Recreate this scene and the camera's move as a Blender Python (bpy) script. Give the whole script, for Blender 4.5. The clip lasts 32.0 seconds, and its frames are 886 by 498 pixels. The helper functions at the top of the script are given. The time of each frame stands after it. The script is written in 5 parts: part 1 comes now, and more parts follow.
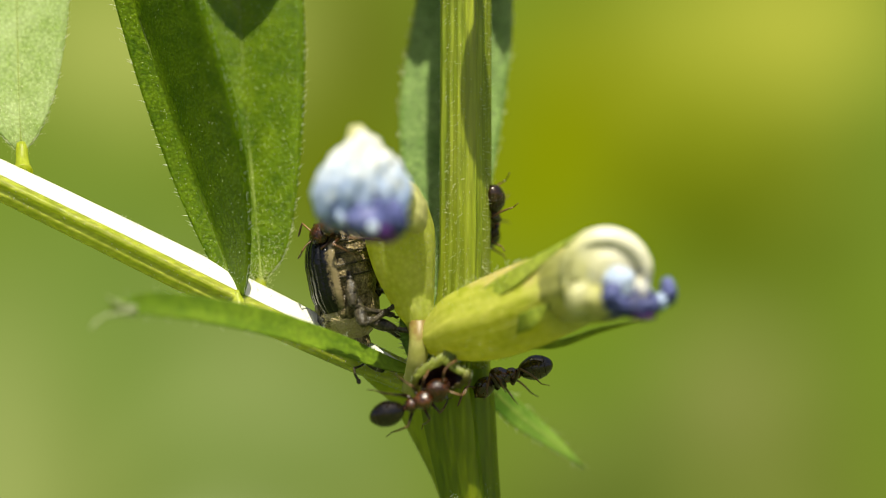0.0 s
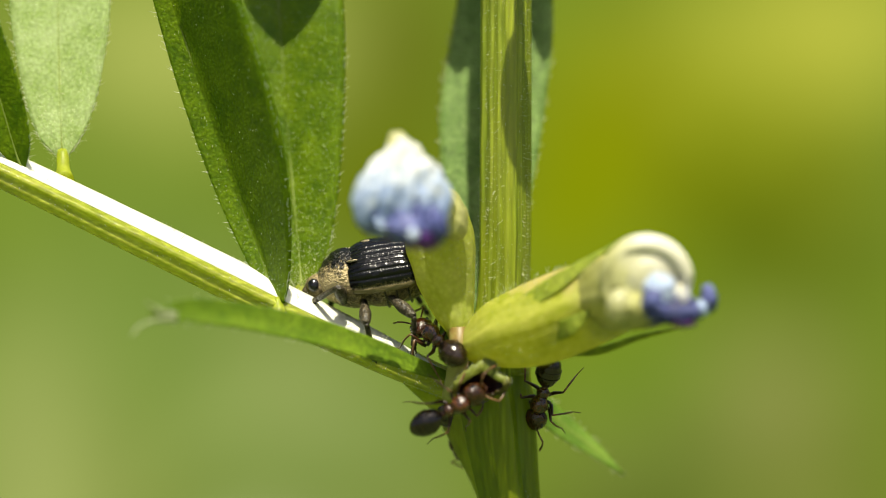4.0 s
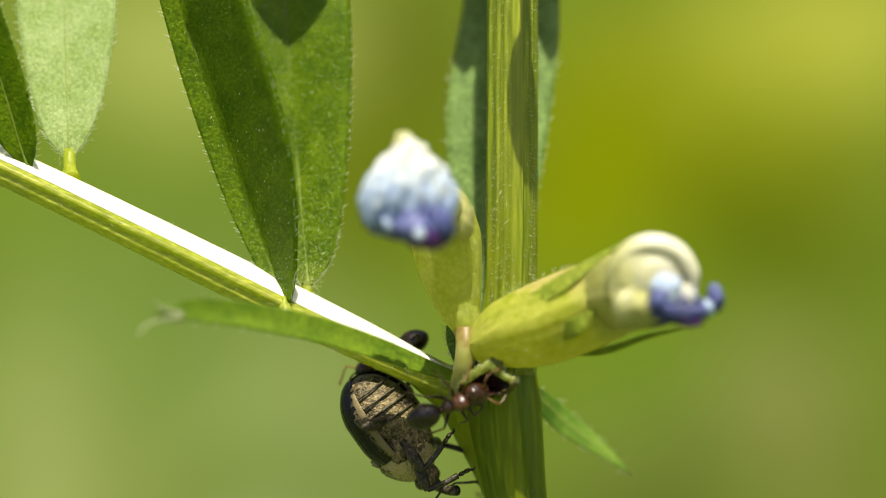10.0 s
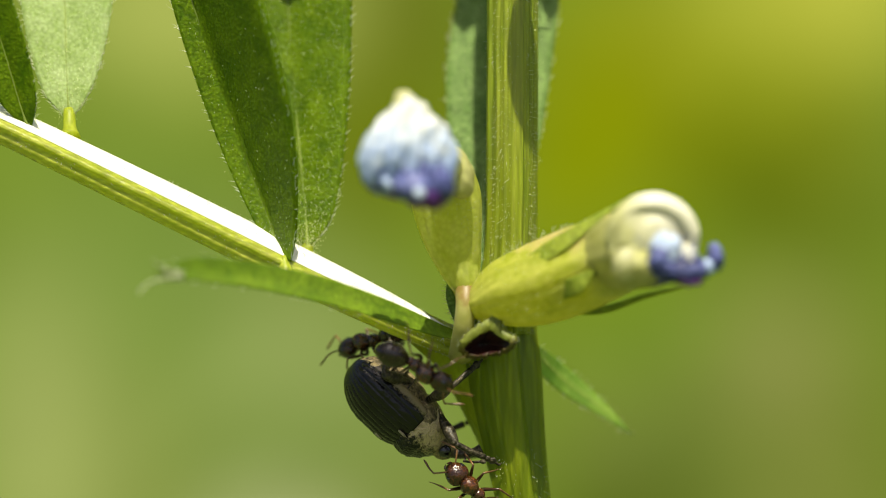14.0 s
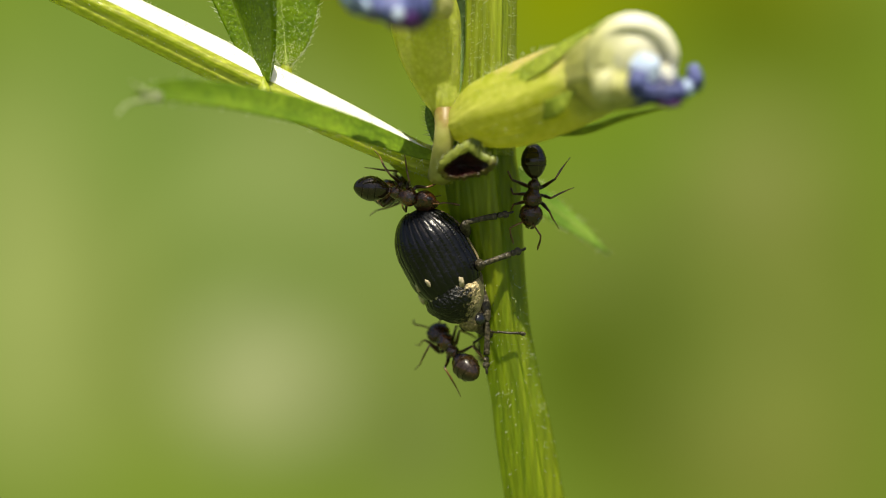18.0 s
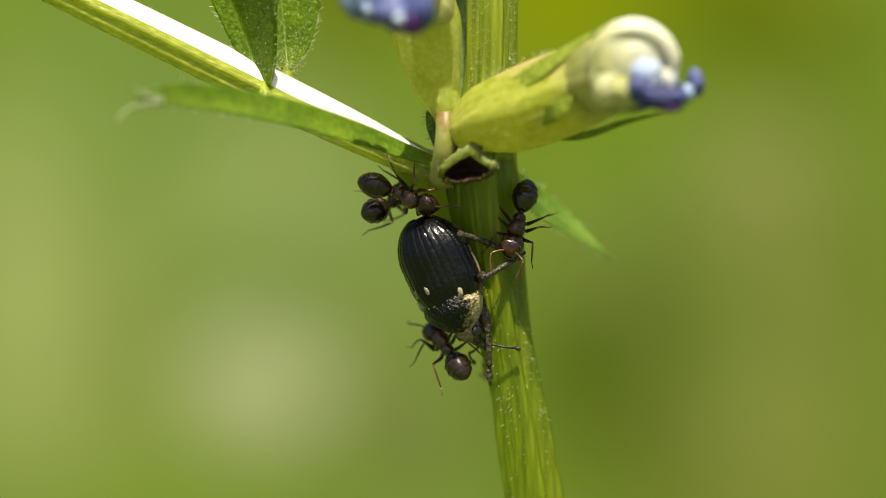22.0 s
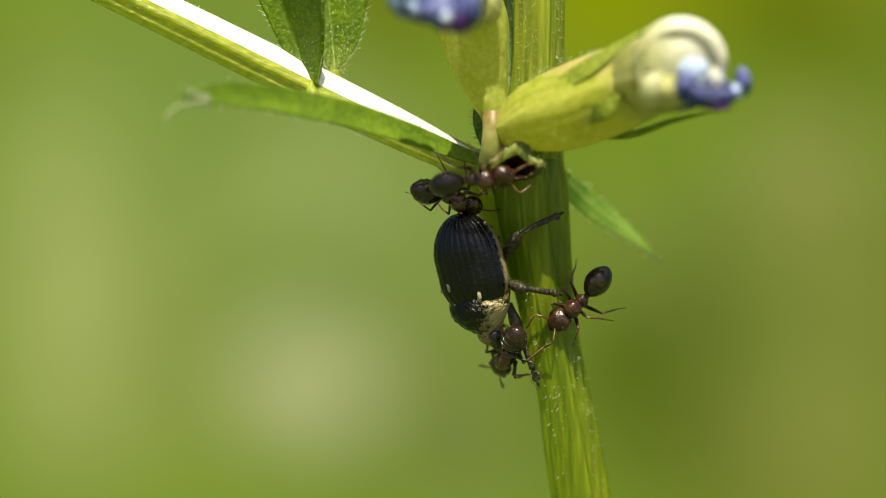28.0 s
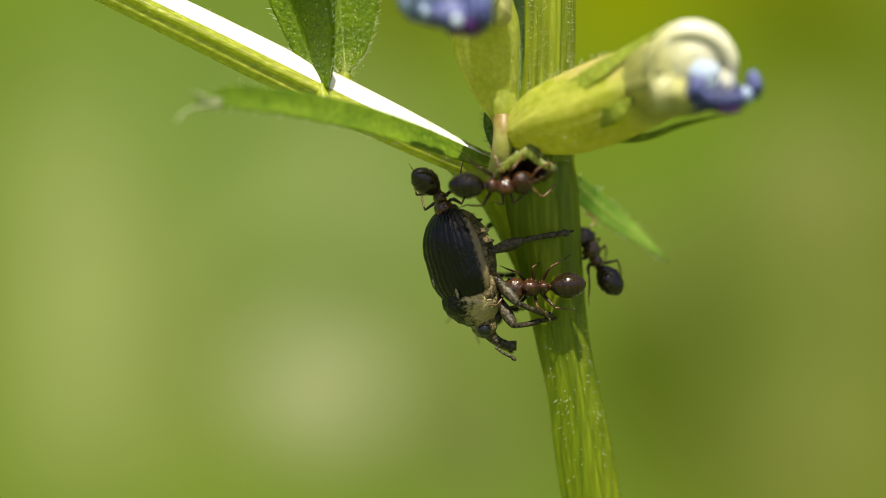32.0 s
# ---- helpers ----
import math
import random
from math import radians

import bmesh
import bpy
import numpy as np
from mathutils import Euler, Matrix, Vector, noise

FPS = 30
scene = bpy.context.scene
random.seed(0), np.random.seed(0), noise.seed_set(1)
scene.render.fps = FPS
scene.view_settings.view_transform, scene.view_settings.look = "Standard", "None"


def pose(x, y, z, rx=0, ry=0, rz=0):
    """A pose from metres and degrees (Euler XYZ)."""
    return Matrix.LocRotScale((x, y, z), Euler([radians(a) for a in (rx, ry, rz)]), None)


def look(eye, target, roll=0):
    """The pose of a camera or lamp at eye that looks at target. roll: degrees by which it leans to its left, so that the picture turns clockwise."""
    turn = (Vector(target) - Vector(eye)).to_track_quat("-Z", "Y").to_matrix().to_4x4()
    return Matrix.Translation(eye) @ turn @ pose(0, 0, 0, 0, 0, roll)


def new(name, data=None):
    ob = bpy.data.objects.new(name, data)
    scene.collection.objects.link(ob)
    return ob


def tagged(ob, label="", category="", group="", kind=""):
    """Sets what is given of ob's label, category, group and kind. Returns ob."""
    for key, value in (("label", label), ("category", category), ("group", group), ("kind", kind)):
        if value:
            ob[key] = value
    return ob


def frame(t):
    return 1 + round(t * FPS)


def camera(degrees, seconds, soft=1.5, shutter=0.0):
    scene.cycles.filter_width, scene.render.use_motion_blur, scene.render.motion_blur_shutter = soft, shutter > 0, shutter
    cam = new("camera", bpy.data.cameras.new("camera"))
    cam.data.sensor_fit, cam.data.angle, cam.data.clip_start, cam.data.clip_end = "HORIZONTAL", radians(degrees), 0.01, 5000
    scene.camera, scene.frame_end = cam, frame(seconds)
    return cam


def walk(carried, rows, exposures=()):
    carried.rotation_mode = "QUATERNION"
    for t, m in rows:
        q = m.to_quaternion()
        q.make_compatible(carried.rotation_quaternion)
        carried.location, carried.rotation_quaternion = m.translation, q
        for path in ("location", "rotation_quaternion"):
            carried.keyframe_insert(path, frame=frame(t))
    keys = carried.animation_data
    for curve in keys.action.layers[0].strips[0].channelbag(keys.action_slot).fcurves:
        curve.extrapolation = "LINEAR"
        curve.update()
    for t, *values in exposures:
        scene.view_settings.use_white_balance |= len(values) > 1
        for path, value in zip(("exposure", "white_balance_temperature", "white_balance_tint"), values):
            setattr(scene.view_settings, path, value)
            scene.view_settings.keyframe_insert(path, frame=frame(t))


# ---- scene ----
# A vetch stem with ants and a weevil. Lengths of the plant and the insects are in millimetres (MM).
MM = 0.001
HEIGHT = 300.0   # height of the leaf node above the ground

cam = camera(18, 32.0, soft=0.65)
cam.data.dof.use_dof = True
cam.data.dof.focus_distance = 0.0979
cam.data.dof.aperture_fstop = 20.0
walk(cam, [
    (0, pose(0, -0.099, 0.3, 89.8495, 0, -0.9028)),
    (0.5, pose(0, -0.099, 0.3, 89.8553, 0, -1.0069)),
    (1, pose(0, -0.099, 0.3, 89.8322, 0, -1.0590)),
    (1.5, pose(0, -0.099, 0.3, 89.8264, 0, -1.1689)),
    (2, pose(0, -0.099, 0.3, 89.8206, 0, -1.0763)),
    (2.5, pose(0, -0.099, 0.3, 89.8553, 0, -0.7408)),
    (3, pose(0, -0.099, 0.3, 89.9190, 0, -0.5093)),
    (3.5, pose(0, -0.099, 0.3, 89.9653, 0, -0.1968)),
    (4.5, pose(0, -0.099, 0.3, 90.0000, 0, -0.0637)),
    (5.5, pose(0, -0.099, 0.3, 90.0058, 0, -0.0405)),
    (6, pose(0, -0.099, 0.3, 90.0116, 0, -0.0058)),
    (6.5, pose(0, -0.099, 0.3, 90.0058, 0, -0.0058)),
    (7, pose(0, -0.099, 0.3, 90.0000, 0, -0.0231)),
    (7.5, pose(0, -0.099, 0.3, 89.9942, 0, -0.0405)),
    (8, pose(0, -0.099, 0.3, 89.9942, 0, -0.0463)),
    (8.5, pose(0, -0.099, 0.3, 90.0000, 0, -0.0579)),
    (9, pose(0, -0.099, 0.3, 90.0000, 0, 0.0000)),
    (9.5, pose(0, -0.099, 0.3, 89.9884, 0, 0.0405)),
    (10, pose(0, -0.099, 0.3, 89.9826, 0, 0.0521)),
    (10.5, pose(0, -0.099, 0.3, 90.0058, 0, 0.0579)),
    (11, pose(0, -0.099, 0.3, 90.0000, 0, 0.1331)),
    (11.5, pose(0, -0.099, 0.3, 90.0000, 0, 0.0694)),
    (12, pose(0, -0.099, 0.3, 89.9769, 0, 0.0579)),
    (12.5, pose(0, -0.099, 0.3, 89.9537, 0, 0.0116)),
    (13, pose(0, -0.099, 0.3, 89.8843, 0, 0.0521)),
    (13.5, pose(0, -0.099, 0.3, 89.7164, 0, 0.1215)),
    (14, pose(0, -0.099, 0.3, 89.1435, 0, 0.0521)),
    (14.5, pose(0, -0.099, 0.3, 88.0677, 0, -0.0231)),
    (15, pose(0, -0.099, 0.3, 87.2126, 0, -0.1042)),
    (15.5, pose(0, -0.099, 0.3, 86.7509, 0, -0.1273)),
    (16.5, pose(0, -0.099, 0.3, 85.7828, 0, -0.2199)),
    (17.5, pose(0, -0.099, 0.3, 85.4261, 0, -0.3009)),
    (18, pose(0, -0.099, 0.3, 85.4836, 0, -0.3762)),
    (18.5, pose(0, -0.099, 0.3, 85.5411, 0, -0.4167)),
    (19, pose(0, -0.099, 0.3, 85.5699, 0, -0.3935)),
    (19.5, pose(0, -0.099, 0.3, 85.5411, 0, -0.4456)),
    (20, pose(0, -0.099, 0.3, 85.5468, 0, -0.4283)),
    (20.5, pose(0, -0.099, 0.3, 85.5296, 0, -0.4398)),
    (21, pose(0, -0.099, 0.3, 85.5756, 0, -0.5093)),
    (21.5, pose(0, -0.099, 0.3, 85.5871, 0, -0.4167)),
    (22, pose(0, -0.099, 0.3, 85.5756, 0, -0.3588)),
    (22.5, pose(0, -0.099, 0.3, 85.5526, 0, -0.3704)),
    (23, pose(0, -0.099, 0.3, 85.5296, 0, -0.3357)),
    (23.5, pose(0, -0.099, 0.3, 85.5526, 0, -0.2083)),
    (24, pose(0, -0.099, 0.3, 85.5986, 0, -0.1389)),
    (24.5, pose(0, -0.099, 0.3, 85.6331, 0, -0.0058)),
    (25.5, pose(0, -0.099, 0.3, 85.5986, 0, 0.1620)),
    (26.5, pose(0, -0.099, 0.3, 85.5699, 0, 0.2952)),
    (27, pose(0, -0.099, 0.3, 85.5756, 0, 0.3935)),
    (27.5, pose(0, -0.099, 0.3, 85.5756, 0, 0.4977)),
    (28, pose(0, -0.099, 0.3, 85.5526, 0, 0.6019)),
    (28.5, pose(0, -0.099, 0.3, 85.5584, 0, 0.5556)),
    (29, pose(0, -0.099, 0.3, 85.5756, 0, 0.6250)),
    (29.5, pose(0, -0.099, 0.3, 85.6331, 0, 0.6482)),
    (30, pose(0, -0.099, 0.3, 85.6562, 0, 0.6945)),
    (30.5, pose(0, -0.099, 0.3, 85.6447, 0, 0.7002)),
    (31, pose(0, -0.099, 0.3, 85.6562, 0, 0.7639)),
    (31.5, pose(0, -0.099, 0.3, 85.6216, 0, 0.7523)),
    (32, pose(0, -0.099, 0.3, 85.6216, 0, 0.8218)),
])

# ---- light ----
SUN = Vector((0.02, -0.415, 0.91)).normalized()
world = bpy.data.worlds.new("sky")
scene.world = world
world.use_nodes = True
wn = world.node_tree.nodes
sky = wn.new("ShaderNodeTexSky")
sky.sky_type = "NISHITA"
sky.sun_disc = False
sky.air_density, sky.dust_density, sky.ozone_density = 0.7, 4.0, 0.2
sky.sun_elevation = math.asin(SUN.z)
sky.sun_rotation = math.atan2(SUN.x, SUN.y)
world.node_tree.links.new(sky.outputs["Color"], wn["Background"].inputs["Color"])
wn["Background"].inputs["Strength"].default_value = 0.082
sun = new("sun", bpy.data.lights.new("sun", "SUN"))
sun.data.energy, sun.data.angle, sun.data.color = 5.0, radians(0.5), (1.0, 0.94, 0.74)
sun.matrix_world = look(SUN * 3, (0, 0, 0.3))
EXPOSURE = 0.7
scene.view_settings.exposure = EXPOSURE


# ---- materials ----
def lin(r, g, b):
    return tuple(((c / 255 + 0.055) / 1.055) ** 2.4 if c > 10 else c / 255 / 12.92 for c in (r, g, b)) + (1.0,)


def material(name, dark, light, fine=3000.0, coarse=300.0, rough=0.5, bump=0.2, through_light=0.0, glow_tint=None, stretch=(1, 1, 1), specular=0.5, sheen=0.0, coat=0.0, relief=0.00008, cells=0.0, contrast=0.3):
    """A surface of two colours mixed at two scales, with fine relief; through_light lets the sun shine through thin blades."""
    m = bpy.data.materials.new(name)
    m.use_nodes = True
    nt = m.node_tree
    n, l = nt.nodes, nt.links
    bsdf = n["Principled BSDF"]
    out = n["Material Output"]
    tc = n.new("ShaderNodeTexCoord")
    mp = n.new("ShaderNodeMapping")
    mp.inputs["Scale"].default_value = stretch
    l.new(tc.outputs["Object"], mp.inputs["Vector"])
    a, b = n.new("ShaderNodeTexNoise"), n.new("ShaderNodeTexNoise")
    a.inputs["Scale"].default_value, b.inputs["Scale"].default_value = fine, coarse
    a.inputs["Detail"].default_value = b.inputs["Detail"].default_value = 4
    l.new(mp.outputs["Vector"], a.inputs["Vector"])
    l.new(mp.outputs["Vector"], b.inputs["Vector"])
    mix = n.new("ShaderNodeMath")
    mix.operation = "MULTIPLY_ADD"
    mix.inputs[1].default_value = 0.5
    l.new(a.outputs["Fac"], mix.inputs[0])
    half = n.new("ShaderNodeMath")
    half.operation = "MULTIPLY"
    half.inputs[1].default_value = 0.5
    l.new(b.outputs["Fac"], half.inputs[0])
    l.new(half.outputs[0], mix.inputs[2])
    ramp = n.new("ShaderNodeValToRGB")
    ramp.color_ramp.elements[0].position, ramp.color_ramp.elements[1].position = 0.36, 0.64
    ramp.color_ramp.elements[0].color, ramp.color_ramp.elements[1].color = (*dark, 1), (*light, 1)
    l.new(mix.outputs[0], ramp.inputs["Fac"])
    skin, height = ramp.outputs["Color"], a.outputs["Fac"]
    if cells:
        # swollen skin cells: paler crowns, also painted in for glints, and darker seams
        vo = n.new("ShaderNodeTexVoronoi")
        vo.inputs["Scale"].default_value = cells
        l.new(mp.outputs["Vector"], vo.inputs["Vector"])
        mr = n.new("ShaderNodeMapRange")
        mr.inputs["From Min"].default_value, mr.inputs["From Max"].default_value = 0.05, 0.75
        mr.inputs["To Min"].default_value, mr.inputs["To Max"].default_value = 1 + contrast, 1 - contrast
        l.new(vo.outputs["Distance"], mr.inputs["Value"])
        mu = n.new("ShaderNodeMix")
        mu.data_type = "RGBA"
        mu.blend_type = "MULTIPLY"
        mu.inputs["Factor"].default_value = 1.0
        l.new(skin, mu.inputs["A"])
        l.new(mr.outputs["Result"], mu.inputs["B"])
        skin = mu.outputs["Result"]
        ad = n.new("ShaderNodeMath")
        ad.operation = "MULTIPLY_ADD"
        ad.inputs[1].default_value = 0.35
        l.new(mr.outputs["Result"], ad.inputs[0])
        l.new(height, ad.inputs[2])
        height = ad.outputs[0]
    l.new(skin, bsdf.inputs["Base Color"])
    bsdf.inputs["Roughness"].default_value = rough
    bsdf.inputs["Specular IOR Level"].default_value = specular
    bsdf.inputs["Sheen Weight"].default_value = sheen
    bsdf.inputs["Coat Weight"].default_value = coat
    bsdf.inputs["Coat Roughness"].default_value = 0.25
    bp = n.new("ShaderNodeBump")
    bp.inputs["Strength"].default_value = bump
    bp.inputs["Distance"].default_value = relief
    l.new(height, bp.inputs["Height"])
    l.new(bp.outputs["Normal"], bsdf.inputs["Normal"])
    if through_light:
        tr = n.new("ShaderNodeBsdfTranslucent")
        if glow_tint:
            tr.inputs["Color"].default_value = (*glow_tint, 1)
        else:
            l.new(skin, tr.inputs["Color"])
        ms = n.new("ShaderNodeMixShader")
        ms.inputs["Fac"].default_value = through_light
        l.new(bsdf.outputs["BSDF"], ms.inputs[1])
        l.new(tr.outputs["BSDF"], ms.inputs[2])
        l.new(ms.outputs["Shader"], out.inputs["Surface"])
    return m


def two_tone(m, low, high, colour):
    """Pale scales on the lower flanks of an insect, ragged along the edge between low and high (metres, own z)."""
    nt = m.node_tree
    n, l = nt.nodes, nt.links
    bsdf, ramp = n["Principled BSDF"], n["Color Ramp"]
    tc = n.new("ShaderNodeTexCoord")
    sep = n.new("ShaderNodeSeparateXYZ")
    l.new(tc.outputs["Object"], sep.inputs["Vector"])
    no = n.new("ShaderNodeTexNoise")
    no.inputs["Scale"].default_value = 6000
    no.inputs["Detail"].default_value = 5
    no.inputs["Roughness"].default_value = 0.7
    l.new(tc.outputs["Object"], no.inputs["Vector"])
    add = n.new("ShaderNodeMath")
    add.operation = "MULTIPLY_ADD"
    add.inputs[1].default_value = (high - low) * 3.0
    l.new(no.outputs["Fac"], add.inputs[0])
    l.new(sep.outputs["Z"], add.inputs[2])
    mr = n.new("ShaderNodeMapRange")
    mr.inputs["From Min"].default_value = high + (high - low) * 1.3
    mr.inputs["From Max"].default_value = low + (high - low) * 1.7
    l.new(add.outputs[0], mr.inputs["Value"])
    mx = n.new("ShaderNodeMix")
    mx.data_type = "RGBA"
    l.new(mr.outputs["Result"], mx.inputs["Factor"])
    l.new(ramp.outputs["Color"], mx.inputs["A"])
    mx.inputs["B"].default_value = (*colour, 1)
    l.new(mx.outputs["Result"], bsdf.inputs["Base Color"])
    return m


M_STEM = material("stem_green", (0.17, 0.23, 0.007), (0.37, 0.42, 0.028), 4200, 700, 0.40, 0.8, 0.3, (0.4, 0.48, 0.03), (1, 1, 0.07), 0.6, cells=7500, contrast=0.24)
M_NODE = material("node_green", (0.28, 0.34, 0.016), (0.50, 0.54, 0.07), 3600, 800, 0.42, 0.6, 0.60, (0.78, 0.84, 0.08), (1, 1, 0.12), cells=6500, contrast=0.25)
M_LOWSTEM = material("lower_stem_green", (0.12, 0.175, 0.004), (0.31, 0.36, 0.012), 4200, 900, 0.4, 0.7, 0.48, (0.50, 0.62, 0.02), (1, 1, 0.06), 0.6, cells=7000, contrast=0.30)
M_RACHIS = material("leafstalk_green", (0.36, 0.42, 0.02), (0.64, 0.66, 0.09), 4200, 700, 0.32, 0.6, 0.5, (0.62, 0.70, 0.05), (0.4, 1, 1), 0.8, coat=0.4, cells=6500, contrast=0.3)
# near-white stalk top: the sun's highlight is put into the base colour
M_RACHISTOP = material("leafstalk_top_highlight", (0.70, 0.72, 0.56), (0.88, 0.88, 0.80), 2600, 500, 0.42, 0.2, 0.15, (0.6, 0.66, 0.2), (0.3, 1, 1), 1.0, coat=1.0)
M_STIPULE_PALE = material("stipule_bright_green", (0.065, 0.15, 0.010), (0.21, 0.34, 0.04), 8000, 900, 0.45, 0.5, 0.35, (0.26, 0.40, 0.02), specular=0.35, relief=0.00004)
M_STIPULE = material("stipule_green", (0.085, 0.17, 0.004), (0.20, 0.31, 0.014), 6000, 700, 0.5, 0.4, 0.45, (0.24, 0.34, 0.01), specular=0.35, cells=6000, contrast=0.25)
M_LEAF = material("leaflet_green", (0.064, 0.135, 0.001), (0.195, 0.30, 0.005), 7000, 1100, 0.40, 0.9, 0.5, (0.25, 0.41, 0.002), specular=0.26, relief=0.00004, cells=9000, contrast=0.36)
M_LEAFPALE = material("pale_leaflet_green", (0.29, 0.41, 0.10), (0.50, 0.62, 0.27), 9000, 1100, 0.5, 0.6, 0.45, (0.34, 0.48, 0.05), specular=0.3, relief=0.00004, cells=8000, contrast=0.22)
M_LEAFBACK = material("blue_green_leaf", (0.09, 0.18, 0.025), (0.25, 0.38, 0.10), 8000, 1000, 0.5, 0.7, 0.3, (0.16, 0.26, 0.02), specular=0.3, relief=0.00004, cells=8000, contrast=0.4)
M_VEIN = material("leaf_midrib", (0.20, 0.27, 0.03), (0.30, 0.38, 0.07), 3000, 600, 0.45, 0.3, 0.3, (0.2, 0.3, 0.03))
M_CALYX = material("calyx_yellow_green", (0.36, 0.43, 0.04), (0.68, 0.69, 0.20), 4200, 500, 0.45, 0.4, 0.62, (0.75, 0.78, 0.12), cells=5200, contrast=0.22)
M_TOOTH = material("calyx_tooth_green", (0.15, 0.22, 0.010), (0.34, 0.40, 0.04), 3600, 500, 0.45, 0.4, 0.4, (0.3, 0.4, 0.03), cells=5200, contrast=0.25)
M_PEDICEL = material("pedicel_yellow", (0.36, 0.36, 0.08), (0.48, 0.46, 0.16), 3000, 500, 0.45, 0.3, 0.3, (0.5, 0.5, 0.1))
M_CUP = material("torn_calyx_pale", (0.12, 0.16, 0.015), (0.30, 0.34, 0.06), 4500, 1500, 0.45, 0.7, 0.4, (0.5, 0.52, 0.1), cells=6500, contrast=0.3)
M_PALEBLUE = material("petal_pale_blue", (0.28, 0.40, 0.66), (0.62, 0.70, 0.84), 1900, 420, 0.5, 0.4, 0.3, (0.5, 0.6, 0.8))
M_BLUE = material("petal_blue", (0.020, 0.025, 0.13), (0.16, 0.19, 0.46), 2600, 700, 0.5, 0.6, 0.25, (0.15, 0.15, 0.5), cells=3600, contrast=0.4)
M_PURPLE = material("petal_purple", (0.05, 0.008, 0.14), (0.26, 0.06, 0.42), 1900, 600, 0.5, 0.4, 0.2, (0.3, 0.08, 0.4))
M_CREAM = material("petal_cream", (0.40, 0.41, 0.12), (0.60, 0.59, 0.27), 2200, 420, 0.45, 0.4, 0.45, (0.7, 0.7, 0.3), cells=3500, contrast=0.18)
M_HOLLOW = material("dark_red_hollow", (0.005, 0.0015, 0.0015), (0.028, 0.006, 0.004), 3000, 800, 0.4, 0.6)
M_HAIR = material("plant_hair", (0.55, 0.58, 0.42), (0.75, 0.76, 0.62), 3000, 600, 0.35, 0.1, 0.5, (0.7, 0.75, 0.5))
# pale papillae whose brightness stands in for glints on the skin
M_PAPILLA_GLINT = material("plant_papilla_glints", (0.46, 0.52, 0.16), (0.74, 0.76, 0.38), 3000, 600, 0.35, 0.1)
M_CREAMWHITE = material("petal_cream_white", (0.46, 0.46, 0.20), (0.66, 0.65, 0.40), 1900, 420, 0.45, 0.4, 0.45, (0.72, 0.72, 0.36), cells=3200, contrast=0.18)
M_TIPWHITE = material("withered_leaf_tip", (0.26, 0.32, 0.14), (0.46, 0.50, 0.30), 2600, 600, 0.6, 0.4, 0.5, (0.4, 0.44, 0.2))

M_GASTER = material("ant_gaster_brown", (0.007, 0.0035, 0.0014), (0.034, 0.018, 0.006), 9000, 1500, 0.17, 0.35, specular=0.55, relief=0.00002, cells=14000, contrast=0.3)
M_THORAX = material("ant_red_brown", (0.016, 0.005, 0.001), (0.115, 0.035, 0.006), 6200, 1300, 0.20, 0.7, specular=0.75, relief=0.00005, cells=12000, contrast=0.45)
M_DARKTHORAX = material("ant_black_brown", (0.010, 0.004, 0.002), (0.062, 0.023, 0.008), 5200, 1300, 0.22, 1.0, specular=0.5, relief=0.00006)
M_ANTHEAD = material("ant_head_brown", (0.010, 0.0035, 0.0008), (0.060, 0.018, 0.0035), 8000, 1500, 0.19, 0.8, specular=0.6, relief=0.00004, cells=14000, contrast=0.4)
M_FUZZ = material("ant_hair_pale", (0.22, 0.16, 0.08), (0.40, 0.32, 0.18), 4000, 900, 0.35, 0.1)
M_ANTTHIGH = material("ant_thigh_brown", (0.012, 0.005, 0.002), (0.05, 0.02, 0.007), 4000, 1500, 0.3, 0.2, specular=0.5)
M_ANTLEG = material("ant_leg_brown", (0.03, 0.013, 0.004), (0.20, 0.10, 0.038), 4000, 1500, 0.33, 0.3, specular=0.5)
M_EYE = material("insect_eye", (0.002, 0.002, 0.003), (0.008, 0.008, 0.012), 9000, 2000, 0.15, 0.3, specular=0.7)
M_ELYTRA = two_tone(material("elytra_black", (0.0008, 0.0008, 0.001), (0.004, 0.004, 0.005), 11000, 1500, 0.20, 0.5, stretch=(0.6, 1, 1), specular=0.36, relief=0.00003), -0.00062, -0.00044, (0.17, 0.135, 0.07))
M_PRONOTUM = two_tone(material("pronotum_black", (0.0012, 0.0012, 0.0015), (0.005, 0.005, 0.005), 9000, 1500, 0.28, 0.8, specular=0.3, relief=0.00012, cells=9000, contrast=0.5), -0.00012, 0.00062, (0.40, 0.32, 0.17))
M_BELLY = material("golden_scaly_belly", (0.007, 0.005, 0.0025), (0.29, 0.225, 0.11), 7000, 1700, 0.5, 1.0, specular=0.3, cells=11000, contrast=0.4)
M_WEEVILLEG = material("weevil_leg_dark", (0.003, 0.003, 0.002), (0.085, 0.070, 0.042), 8000, 2600, 0.4, 0.9, specular=0.3, relief=0.00005, cells=10000, contrast=0.5)
M_PATCH = material("cream_scale_patch", (0.20, 0.16, 0.09), (0.46, 0.39, 0.26), 7000, 2000, 0.6, 0.6)


